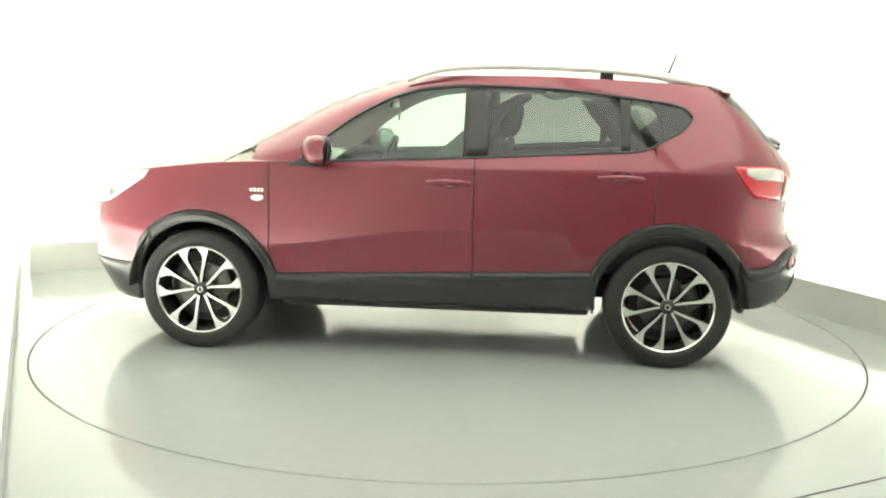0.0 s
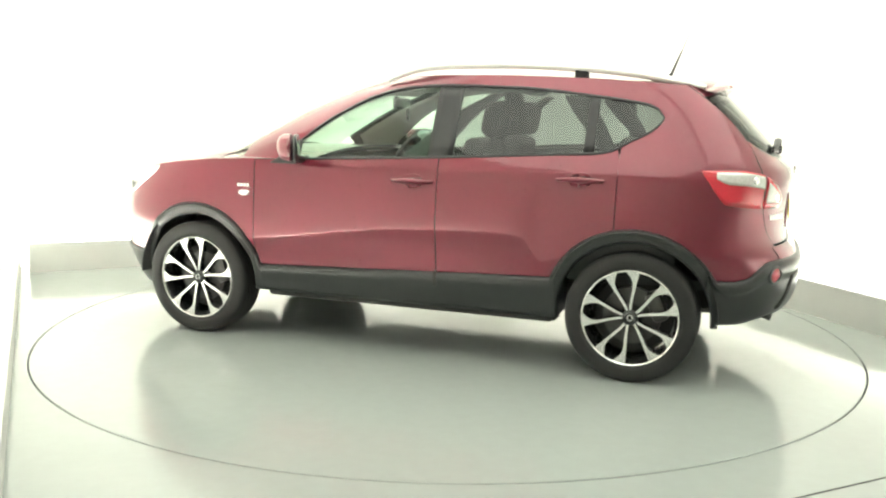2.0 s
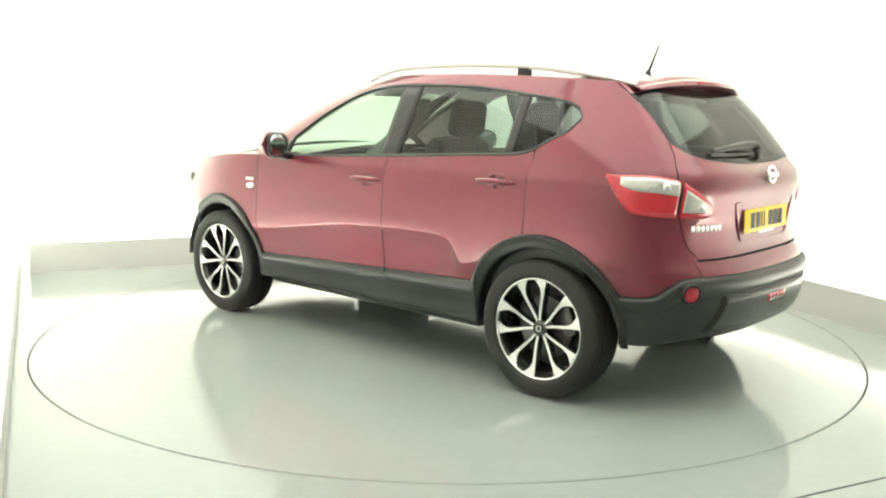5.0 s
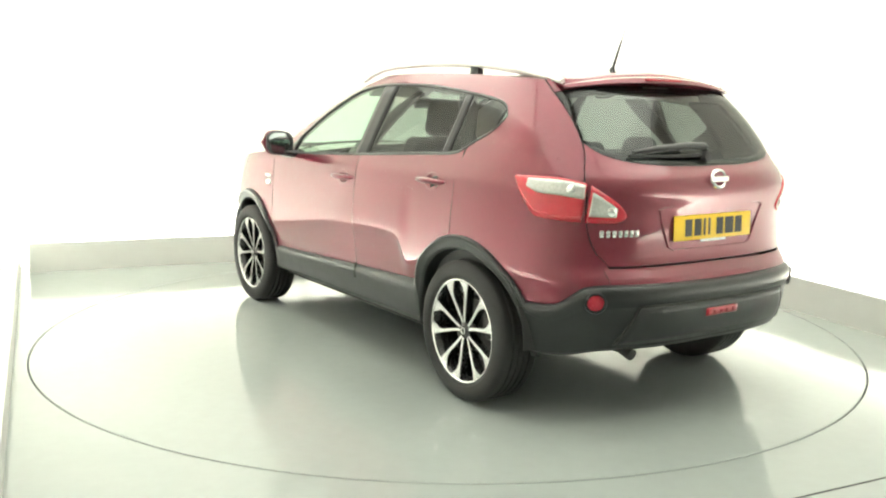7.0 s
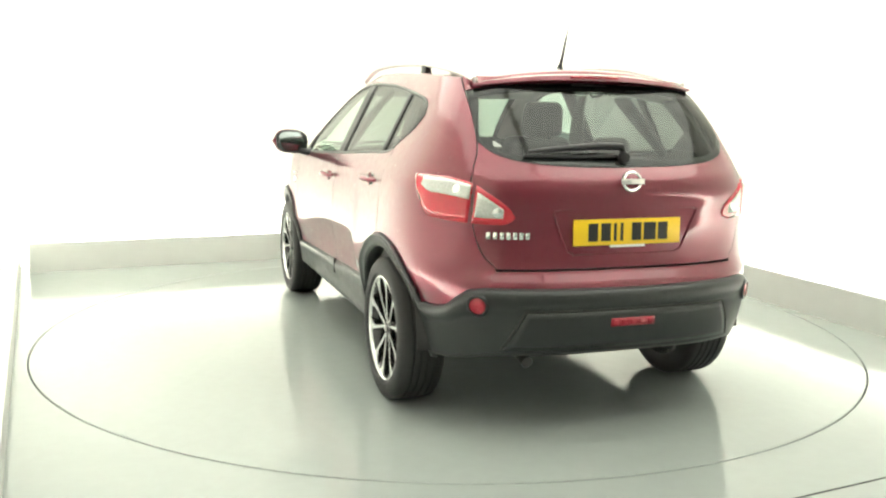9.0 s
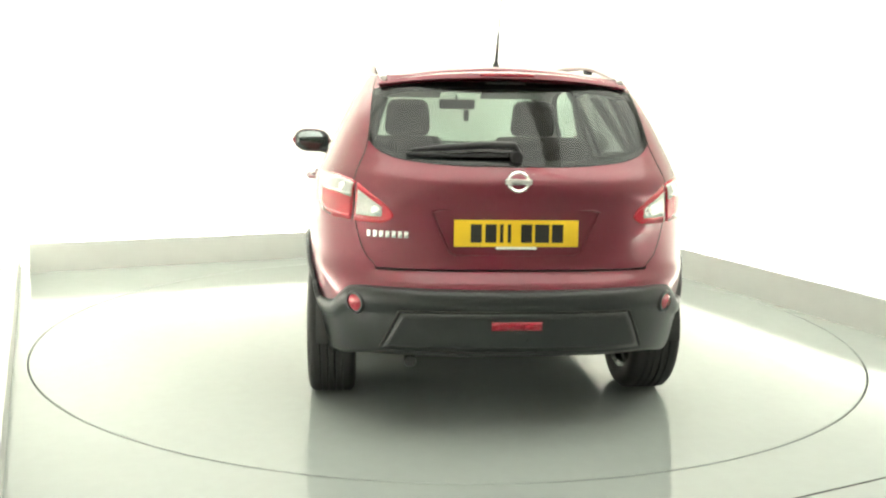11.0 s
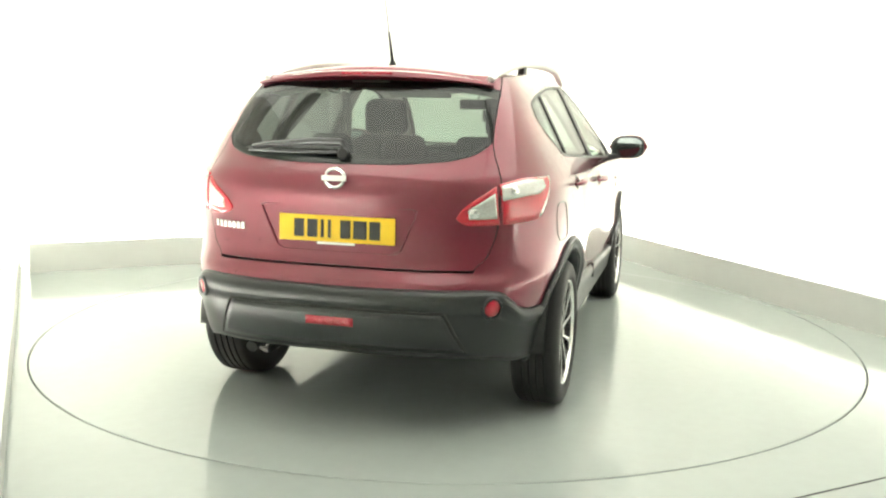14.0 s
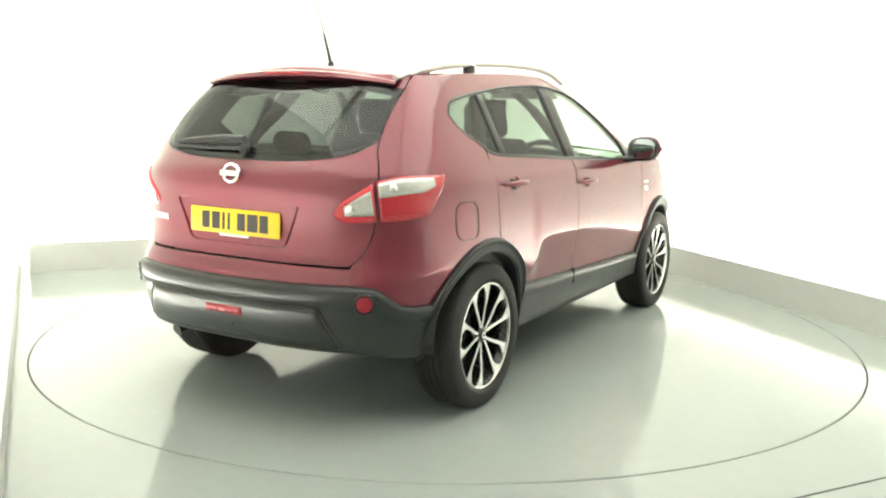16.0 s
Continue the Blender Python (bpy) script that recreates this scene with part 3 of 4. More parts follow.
def lamp(car, s, u_gate):
    """Rear lamp in two pieces, on the quarter and on the tailgate."""
    cl = at_x(lower, -1.625, 1.1)
    edge = [(cl, 1.098), (at_x(lower, -1.70, 1.05), 1.0), (at_x(lower, -1.755, 0.95), 0.938), (u_gate - 0.02, 0.922)]
    lo_pts = curve(*[(u, z) for u, z in edge], (at_y(lower, 0.56, 0.95), 0.918), (at_y(lower, 0.515, 0.95), 0.935), (at_y(lower, 0.505, 0.95), 0.95))
    hi_pts = curve((cl, 1.106), (at_y(lower, 0.76, 1.08), 1.108), (at_y(lower, 0.68, 1.07), 1.090), (at_y(lower, 0.60, 1.04), 1.04), (at_y(lower, 0.53, 0.97), 0.985), (at_y(lower, 0.505, 0.95), 0.95))
    inner = at_y(lower, 0.507, 0.95)
    unit = part("rear_lamp", strip(lower, span(cl, u_gate - 0.010, 24), lo_pts, hi_pts, 6, off=0.006, side=s), LENS_RED, car, "red and clear rear lamp", thick=0.03)
    part("clear_lens", strip(lower, span(cl + 0.06, u_gate - 0.014, 20), lambda u: lo_pts(u) + (hi_pts(u) - lo_pts(u)) * 0.60, lambda u: hi_pts(u) - 0.010, 4, off=0.0085, side=s), LENS_CLEAR, unit, "clear upper lens", thick=0.006)
    gate = part("tailgate_lamp", strip(lower, span(u_gate + 0.010, inner, 20), lo_pts, hi_pts, 6, off=0.006, side=s), LENS_RED, car, "clear rear lamp with a red rim", thick=0.03)
    part("clear_lens", strip(lower, span(u_gate + 0.020, inner - 0.045, 16), lambda u: lo_pts(u) + 0.027, lambda u: max(hi_pts(u) - 0.022, lo_pts(u) + 0.034), 5, off=0.0085, side=s), LENS_CLEAR, gate, "clear reversing lens", thick=0.006)
    for host, y, z, r in ((unit, 0.715, 1.06, 0.02), (gate, 0.575, 0.97, 0.022)):
        u = at_y(lower, y, z)
        p = skin(lower, u, z, 0.012)
        q = skin(lower, u, z, 0.03)
        n = (q - p).normalized()
        p.y *= s
        n.y *= s
        bulb = lathe([(0.0, 0.005), (r * 0.5, 0.003), (r * 0.9, -0.001), (r, -0.008)], 20)
        part("bulb_reflector", bulb, CHROME, host, "chrome bulb reflector", at=Matrix.Translation(p) @ n.to_track_quat("Y", "Z").to_matrix().to_4x4())


def mirror(car, s):
    rows = []
    for k in range(13):
        t = k / 12
        y, cx = 0.86 + 0.232 * t, 0.640 - 0.098 * t
        r = (1 - abs(2 * t - 1) ** 3.2) ** 0.5 if 0 < t < 1 else 0.02
        h, d = 0.078 * max(r, 0.05), 0.075 * max(r, 0.05)
        rows.append([Vector((cx + d * (1.25 if math.cos(a) > 0 else 0.35) * power(math.cos(a), 0.8), s * (y - 0.015 * math.cos(a)), 1.152 + 0.012 * t + h * power(math.sin(a), 0.75))) for a in [2 * math.pi * j / 20 for j in range(21)]])
    bm = grid(rows)
    bmesh.ops.recalc_face_normals(bm, faces=bm.faces)
    shell = part("door_mirror", bm, PAINT, car, "body-coloured door mirror")
    face = []
    for k in range(11):
        t = 0.04 + 0.92 * k / 10
        r = (1 - abs(2 * t - 1) ** 3.2) ** 0.5
        y, cx = 0.86 + 0.232 * t, 0.612 - 0.098 * t
        face.append([Vector((cx, s * y, 1.152 + 0.012 * t - 0.074 * r)), Vector((cx - 0.004, s * y, 1.152 + 0.012 * t)), Vector((cx, s * y, 1.152 + 0.012 * t + 0.074 * r))])
    bm = grid(face)
    bmesh.ops.recalc_face_normals(bm, faces=bm.faces)
    part("mirror_rim", bm, BLACK, shell, "black mirror surround", thick=0.012)
    inset = grid([[Vector((p.x - 0.0145, s * (0.976 + (abs(p.y) - 0.976) * 0.88), 1.158 + (p.z - 1.158) * 0.84)) for p in r] for r in face])
    bmesh.ops.recalc_face_normals(inset, faces=inset.faces)
    part("mirror_glass", inset, MIRROR, shell, "mirror glass", thick=0.003)
    part("mirror_arm", tube([(0.60, s * 0.79, 1.085), (0.60, s * 0.86, 1.088), (0.60, s * 0.95, 1.105)], [0.034, 0.032, 0.03], 12, 0.7), BLACK, shell, "black mirror foot")


def rail(car, s):
    path = [(0.17, 0.575, 1.545), (0.06, 0.570, 1.588), (-0.06, 0.566, 1.618), (-0.25, 0.562, 1.632), (-0.5, 0.558, 1.635), (-0.8, 0.553, 1.626), (-1.05, 0.548, 1.611), (-1.25, 0.545, 1.588), (-1.40, 0.545, 1.562), (-1.52, 0.545, 1.538), (-1.60, 0.54, 1.52)]
    f1, f2 = curve(*[(-p[0], p[1]) for p in path]), curve(*[(-p[0], p[2]) for p in path])
    pts = [(-x, s * f1(x), f2(x)) for x in span(-0.17, 1.60, 40)]
    bar = part("roof_rail", tube(pts, [0.014 + 0.013 * min(1, k / 6, (40 - k) / 6) for k in range(41)], 10, 0.85), RAIL, car, "satin silver roof rail")
    part("rail_foot", box(0.075, 0.034, 0.06, 0.006, centre=(-0.955, s * 0.552, 1.588)), BLACK, bar, "black rail foot")


def headlamp(car, s):
    a, b = at_x(lower, 1.70, 0.92), at_x(lower, 2.08, 0.8)
    top = lambda u: level(lower, lambda x, y: HOOD(x), u, 0.95) - 0.012
    unit = part("headlamp", strip(lower, span(b, a, 18), lambda u: top(u) - 0.02 - 0.14 * math.sin(math.pi * min(1, max(0, (a - u) / (a - b)) * 0.8 + 0.05)), top, 5, off=0.006, side=s), LENS_CLEAR, car, "clear headlamp", thick=0.03)
    p = skin(lower, (a + b) / 2, 0.86, 0.016)
    p.y *= s
    part("lamp_bowl", lathe([(0.0, 0.004), (0.03, 0.002), (0.04, -0.006)], 20), CHROME, unit, "chrome lamp bowl", at=Matrix.Translation(p) @ pose(0, 0, 0, 0, 0, -60 * s if s > 0 else -120))


def mudflap(car, s):
    w = lower(at_x(lower, -0.243, 0.46), 0.46)[1]
    part("sill_notch", moved(box(0.024, 0.03, 0.085, 0.006), pose(-0.243, s * (w + 0.008), 0.462)), INK, car, "dark notch in the sill cladding")
    part("mud_flap", moved(box(0.014, 0.13, 0.075, 0.006), pose(-0.905, s * 0.775, 0.318, 0, 14, 0)), DARK, car, "black rubber mud flap")


def spoiler(car):
    rows = []
    for k in range(25):
        y = 0.562 * (1 - 2 * k / 24)
        t = abs(y) / 0.562
        back = -1.698 + 0.07 * t**2.5
        z, k2 = 1.560 - 0.052 * t**2.2, 1 - 0.5 * t**2
        rows.append([Vector((-1.50, y, z + 0.004)), Vector((-1.60, y, z - 0.004)), Vector((back + 0.020, y, z - 0.005)), Vector((back, y, z - 0.012 * k2)), Vector((back - 0.012, y, z - 0.034 * k2)), Vector((-1.62, y, z - 0.038 * k2)), Vector((-1.50, y, z - 0.03))])
    bm = grid(rows)
    bmesh.ops.holes_fill(bm, edges=[e for e in bm.edges if e.is_boundary], sides=40)
    bmesh.ops.recalc_face_normals(bm, faces=bm.faces)
    wing = part("roof_spoiler", bm, PAINT, car, "body-coloured roof spoiler")
    part("brake_light", box(0.010, 0.24, 0.009, 0.002, centre=(-1.7045, 0, 1.538)), REFLECTOR, wing, "narrow red high brake light")


def underbody(car):
    pts = [(1.95, 0.34), (1.5, 0.29), (-1.5, 0.30), (-1.95, 0.43), (-1.9, 0.62), (1.9, 0.62)]
    bm = prism(pts, 1.0)
    for v in bm.verts:
        v.co.y = (v.co.y - 0.5) * 0.92
    part("underbody", bm, DARK, car, "dark underbody")
    part("exhaust_pipe", tube([(-1.45, 0.43, 0.33), (-1.80, 0.43, 0.345), (-1.93, 0.43, 0.345), (-2.0, 0.43, 0.325)], 0.026, 14), DISC, car, "dull steel exhaust pipe")
    for s in (1, -1):
        part("suspension_arm", moved(box(0.26, 0.14, 0.07, 0.02, 2), pose(-1.36, s * 0.57, 0.275, 6 * s, 8, 0)), DARK, car, "dark rear suspension arm")
        part("floor_side", moved(box(1.75, 0.36, 0.20, 0.02, centre=(0, 0, 0)), pose(-0.02, s * 0.62, 0.36)), DARK, car)
    part("exhaust_pipe", tube([(-1.2, -0.42, 0.25), (-1.5, -0.45, 0.30), (-1.75, -0.47, 0.36), (-1.9, -0.47, 0.38)], 0.026, 14), DISC, car, "steel exhaust pipe")
    part("rear_axle_beam", tube([(-1.315, 0.62, 0.33), (-1.25, 0.3, 0.25), (-1.25, -0.3, 0.25), (-1.315, -0.62, 0.33)], 0.045, 12), DARK, car, "dark axle beam")
    part("towing_eye", tube([(-1.88, 0.40, 0.40), (-1.93, 0.40, 0.35), (-1.95, 0.40, 0.36)], 0.012, 8), DARK, car)


def seat_back(w, h, t):
    bm = box(t, w, h, 0.045, 4, centre=(0, 0, h / 2))
    for v in bm.verts:
        k = v.co.z / h
        v.co.y *= 1 - 0.16 * k * k
        v.co.x += 0.03 * abs(v.co.y / w) * (1 if v.co.x > 0 else 0)
    return bm


def headrest(w=0.26, h=0.20, t=0.11):
    bm = box(t, w, h, 0.05, 4)
    for v in bm.verts:
        v.co.y *= 1 - 0.12 * (v.co.z / h + 0.5)
    return bm


def cabin(car):
    for s in (1, -1):
        seat = part("front_seat", moved(box(0.52, 0.50, 0.16, 0.05, 4), pose(0.02, s * 0.37, 0.62, 0, -6, 0)), CLOTH, car, "dark grey cloth front seat")
        lean = pose(-0.22, s * 0.37, 0.66, 0, -16, 0)
        part("seat_back", moved(seat_back(0.50, 0.58, 0.13), lean), CLOTH, seat)
        part("head_restraint", moved(headrest(0.27, 0.21), pose(-0.425, s * 0.37, 1.335, 0, -10, 0)), CLOTH, seat)
        for d in (-0.06, 0.06):
            part("restraint_post", tube([(-0.40, s * 0.37 + d, 1.20), (-0.422, s * 0.37 + d, 1.27)], 0.007, 8), CHROME, seat)
    bench = part("rear_bench", moved(box(0.48, 1.22, 0.16, 0.05, 4), pose(-0.78, 0, 0.64)), CLOTH, car, "dark grey cloth rear bench")
    part("bench_back", moved(seat_back(1.24, 0.50, 0.13), pose(-1.02, 0, 0.66, 0, -18, 0)), CLOTH, bench)
    for y in (0.39, 0, -0.39):
        low = 0.0 if y else 0.025
        part("head_restraint", moved(headrest(0.25, 0.12, 0.09), pose(-1.20, y, 1.195 - low, 0, -12, 0)), CLOTH, bench)
    # dashboard, console, wheel
    dash = box(0.50, 1.36, 0.30, 0.07, 4)
    for v in dash.verts:
        v.co.z -= 0.10 * max(0, v.co.x)
    part("dashboard", moved(dash, pose(0.80, 0, 0.93)), TRIM, car, "dark grey dashboard")
    ring = lathe([(0.18 + 0.016 * math.cos(a), 0.016 * math.sin(a)) for a in [2 * math.pi * k / 10 for k in range(11)]], 40)
    steer = part("steering_wheel", moved(ring, pose(0.46, -0.37, 1.03, 0, 0, 90) @ pose(0, 0, 0, -28, 0, 0)), BLACK, car, "black steering wheel")
    part("steering_hub", moved(box(0.20, 0.05, 0.11, 0.025, 3), pose(0.475, -0.37, 1.02, 0, 0, 90) @ pose(0, 0, 0, -28, 0, 0)), BLACK, steer)
    part("steering_spoke", moved(box(0.34, 0.022, 0.035, 0.008, 2), pose(0.468, -0.37, 1.03, 0, 0, 90) @ pose(0, 0, 0, -28, 0, 0)), BLACK, steer)
    part("steering_column", tube([(0.70, -0.37, 0.90), (0.48, -0.37, 1.02)], 0.04, 12), BLACK, steer)
    part("centre_console", moved(box(0.9, 0.20, 0.26, 0.03, 3), pose(0.28, 0, 0.62)), TRIM, car, "dark centre console")
    part("cabin_floor", box(2.7, 1.30, 0.05, 0.01, centre=(-0.35, 0, 0.50)), TRIM, car, "dark carpeted cabin floor")
    part("load_cover", box(0.58, 1.16, 0.02, 0.006, centre=(-1.60, 0, 1.03)), TRIM, car, "dark load cover")
    part("boot_floor", box(0.75, 1.20, 0.04, 0.006, centre=(-1.62, 0, 0.66)), TRIM, car)
    # lining of doors, pillars and roof
    for s in (1, -1):
        part("door_trim", strip(lower, span(at_x(lower, 0.8, 0.9), at_x(lower, -1.5, 0.9), 20), lambda u: 0.5, lambda u: level(lower, lambda x, y: BELT(max(x, -1.25)), u, 1.12) - 0.012, 5, off=-0.06, side=s), TRIM, car, "dark inner door trim", thick=0.02)
        part("rear_pillar_trim", strip(upper, span(at_x(upper, -1.46, 1.3), at_y(upper, 0.60, 1.3), 10), 1.16, 1.47, 5, off=-0.045, side=s), TRIM, car, thick=0.02)
        part("inner_pillar_trim", strip(upper, span(at_x(upper, -1.03, 1.3), at_x(upper, -1.14, 1.3), 4), 1.14, 1.49, 5, off=-0.05, side=s), TRIM, car, thick=0.02)
        part("middle_pillar_trim", strip(upper, span(at_x(upper, -0.18, 1.3), at_x(upper, -0.33, 1.3), 4), 1.08, 1.5, 5, off=-0.04, side=s), TRIM, car, thick=0.02)
        part("roof_side_trim", strip_x(upper, span(0.95, -1.40, 40), lambda x: min(WINTOP(x), pillar_top(x) - 0.045) + 0.004 if x > 0.3 else WINTOP(x) + 0.004, lambda x: pillar_top(x) - 0.012, 4, off=-0.026, side=s), LINER, car, "pale roof side trim", thick=0.006)
        part("grab_handle", tube([(-0.62 - 0.18 * k / 6, s * (0.585 - 0.02 * math.sin(math.pi * k / 6)), 1.49 - 0.02 * math.sin(math.pi * k / 6)) for k in range(7)], 0.009, 8), LINER, car)
        part("sun_visor", moved(box(0.16, 0.42, 0.018, 0.007), pose(0.10, s * 0.34, 1.50, 0, 28, 0)), LINER, car, "pale sun visor")
    lefts = [skin(upper, u, level(upper, lambda x, y: ROOFLINE(x), u, 1.55) - 0.035, -0.02) for u in span(0.15, 1.0, 16) + span(1.05, 2, 14) + span(2.05, 2.97, 16)]
    part("headlining", sheet_between(lefts, lambda p: 0.035 * min(1, max(p.y, 0) / 0.5)), LINER, car, "pale cloth headlining", thick=0.01)
    glass = part("rear_view_mirror", moved(box(0.03, 0.24, 0.065, 0.012, 3), pose(0.33, 0, 1.42)), BLACK, car, "black rear-view mirror")
    part("mirror_stalk", tube([(0.34, 0, 1.44), (0.39, 0, 1.475)], 0.009, 8), BLACK, glass)
    part("air_freshener", moved(box(0.012, 0.035, 0.075, 0.005, 2), pose(0.31, -0.06, 1.345)), BLACK, glass, "dark hanging air freshener")


def gate_details(car, gate):
    # number plate with bars in place of its characters
    m = pose(-2.050, 0, 0.884, 0, 2, 0)
    plate = part("number_plate", moved(box(0.005, 0.52, 0.111, 0.002), m), YELLOW, gate, "yellow rear number plate with black bars")
    gaps = [0.168, 0.107, 0.062, 0.030, -0.042, -0.107, -0.172]
    for y, bw in zip(gaps, (0.046, 0.046, 0.014, 0.014, 0.046, 0.060, 0.048)):
        part("plate_bar", moved(box(0.002, bw, 0.076, 0), m @ pose(-0.003, y, 0.0)), INK, plate, smooth=False)
    part("plate_footer", moved(box(0.004, 0.17, 0.010, 0.001), m @ pose(-0.002, 0.0, -0.061)), WHITE, plate, "white strip with unreadable print")
    # recess frame round the plate
    rows = []
    ring = [(0.345, 0.970), (0.33, 0.93), (0.275, 0.805), (0.245, 0.79), (-0.245, 0.79), (-0.275, 0.805), (-0.33, 0.93), (-0.345, 0.970), (-0.32, 0.978), (0.32, 0.978)]
    for y, z in ring + ring[:1]:
        c = Vector((0, y, z)) - Vector((0, 0, 0.885))
        x = lower(at_y(lower, abs(y), z), z)[0]
        rows.append([Vector((x + 0.006, y + c.y * 0.03, z + c.z * 0.06)), Vector((x - 0.006, y + c.y * 0.012, z + c.z * 0.03)), Vector((x - 0.005, y, z)), Vector((x + 0.01, y - c.y * 0.02, z - c.z * 0.04))])
    bm = grid(rows)
    bmesh.ops.recalc_face_normals(bm, faces=bm.faces)
    part("plate_recess", bm, PAINT, gate, "raised edge of the plate recess")
    # round badge with a bar
    badge = lathe([(0.036, 0.0), (0.036, 0.006), (0.042, 0.009), (0.048, 0.006), (0.050, 0.0)], 36)
    for v in badge.verts:
        v.co.z *= 0.92
    b = part("badge_ring", moved(badge, pose(-2.062, 0, 1.098, 0, 0, 90) @ pose(0, 0, 0, 8, 0, 0)), CHROME, gate, "round chrome badge with a bar")
    part("badge_bar", moved(box(0.008, 0.112, 0.024, 0.003), pose(-2.072, 0, 1.098, 0, 8, 0)), CHROME, b)
    # model name as plain raised shapes
    for k in range(7):
        y = 0.605 - 0.0255 * k
        u = at_y(lower, y, 0.875)
        p = skin(lower, u, 0.872, 0.004)
        q = skin(lower, u, 0.872, 0.03)
        rot = (q - p).normalized().to_track_quat("-X", "Z").to_matrix().to_4x4()
        part("letter_block", moved(box(0.006, 0.019, 0.030, 0.003), Matrix.Translation(p) @ rot), CHROME, gate, "plain chrome letter-sized shape")
    # wiper
    def over(y, z, off):
        return skin(upper, at_y(upper, max(y, 0.0), z), z, off) + Vector((0, min(y, 0.0), 0))
    arm = [over(-0.01, 1.197, 0.02), over(0.005, 1.213, 0.042), over(0.12, 1.216, 0.040), over(0.25, 1.211, 0.034), over(0.36, 1.206, 0.028), over(0.43, 1.203, 0.022)]
    wip = part("rear_wiper", tube(arm, [0.018, 0.021, 0.020, 0.018, 0.015, 0.009], 12, 0.8), BLACK, car, "black rear wiper")
    part("wiper_blade", tube([over(0.03, 1.192, 0.012), over(0.24, 1.189, 0.012), over(0.45, 1.192, 0.012)], 0.008, 8), BLACK, wip)
    part("wiper_cap", moved(lathe([(0.0, 0.02), (0.022, 0.017), (0.03, 0.0)], 20), pose(-1.978, -0.005, 1.195, 0, 0, 90)), BLACK, wip)
    # bumper: raised centre panel, reflectors, fog lamp
    def on(y, z, off):
        p = skin(lower, at_y(lower, abs(y), z), z, off)
        return Vector((p.x, math.copysign(p.y, y) if y else 0.0, p.z))
    top, low = 0.560, 0.40
    rows = []
    for k in range(41):
        t = 2 * k / 40 - 1
        y = 0.47 * t
        rows.append([on(y * (1 + 0.16 * (1 - j / 6)), low + (top - low) * j / 6, 0.017) for j in range(7)])
    part("bumper_panel", outward(grid(rows)), CLAD, car, "raised grey-black lower bumper panel", thick=0.02)
    groove = [on(0.555, 0.40, 0.012)] + [on(0.555 - 0.075 * k / 6, 0.40 + 0.165 * k / 6, 0.0125) for k in range(7)] + [on(0.475 - 0.95 * k / 30, 0.567, 0.0125) for k in range(31)] + [on(-0.48 - 0.075 * k / 6, 0.565 - 0.165 * k / 6, 0.0125) for k in range(7)]
    part("bumper_groove", tube(groove, 0.006, 8), INK, car, "dark groove in the bumper")
    fog = part("fog_lamp", outward(grid([[on(0.105 * (1 - 2 * k / 10), z, 0.021) for z in (0.494, 0.510, 0.528)] for k in range(11)])), REFLECTOR, car, "narrow red rear fog lamp", thick=0.02)
    for k in range(5):
        p = on(0.084 - 0.042 * k, 0.5105, 0.022)
        part("fog_cell", moved(box(0.005, 0.026, 0.020, 0.003), Matrix.Translation(p)), REFLECTOR, fog)
    for s in (1, -1):
        p, q = on(0.651 * s, 0.588, 0.013), on(0.651 * s, 0.588, 0.04)
        m2 = Matrix.Translation(p) @ (q - p).normalized().to_track_quat("Y", "Z").to_matrix().to_4x4()
        r = part("rear_reflector", moved(lathe([(0.0, 0.016), (0.028, 0.015), (0.036, 0.010)], 24), m2), REFLECTOR, car, "round red reflector")
        part("reflector_rim", moved(lathe([(0.036, 0.004), (0.036, 0.016), (0.044, 0.016), (0.050, 0.004)], 24), m2), BLACK, r)
        # side badge
        bx = 0.967
        y = HALF(0.895) + 0.002
        part("side_badge", moved(lathe([(0.0, 0.005), (0.022, 0.005), (0.026, 0.0)], 20), pose(bx, s * y, 0.88, 0, 0, 0 if s > 0 else 180) @ Matrix.Diagonal((1.5, 1, 0.75, 1))), CHROME, car, "small chrome oval badge")
        for k in range(4):
            part("badge_letter", box(0.016, 0.005, 0.020, 0.002, centre=(bx + 0.032 - 0.021 * k, s * y, 0.925)), CHROME, car, "plain chrome letter-sized shape")
    # front wipers resting on the scuttle
    for y0 in (0.15, -0.42):
        part("front_wiper", tube([(1.20, y0, 1.10), (1.13, y0 + 0.25, 1.125), (1.02, y0 + 0.52, 1.135)], [0.012, 0.010, 0.006], 8), BLACK, car, "black windscreen wiper")
    # fuel flap outline on the right flank
    ring = []
    for k in range(29):
        a = 2 * math.pi * k / 28
        x, z = -1.50 + 0.085 * power(math.cos(a), 0.6), 0.90 + 0.085 * power(math.sin(a), 0.6)
        w = lower(at_x(lower, x, z), z)[1]
        ring.append((x, -w - 0.0005, z))
    part("fuel_flap", tube(ring, 0.0022, 6), INK, car, "fine gap round the fuel flap")


def antenna(car):
    base = part("antenna_base", moved(lathe([(0.0, 0.035), (0.012, 0.033), (0.018, 0.012), (0.034, 0.0), (0.036, -0.03)], 20, "z"), pose(-1.36, 0, 1.577)), BLACK, car, "black antenna foot")
    d = Vector((-0.36, 0, 0.93)).normalized()
    p = Vector((-1.362, 0, 1.60))
    part("antenna_sleeve", tube([p, p + d * 0.05, p + d * 0.15], [0.009, 0.007, 0.005], 10), BLACK, base)
    part("antenna_rod", tube([p + d * 0.14, p + d * 0.40], [0.0026, 0.0018], 8), DISC, base, "thin steel antenna rod")


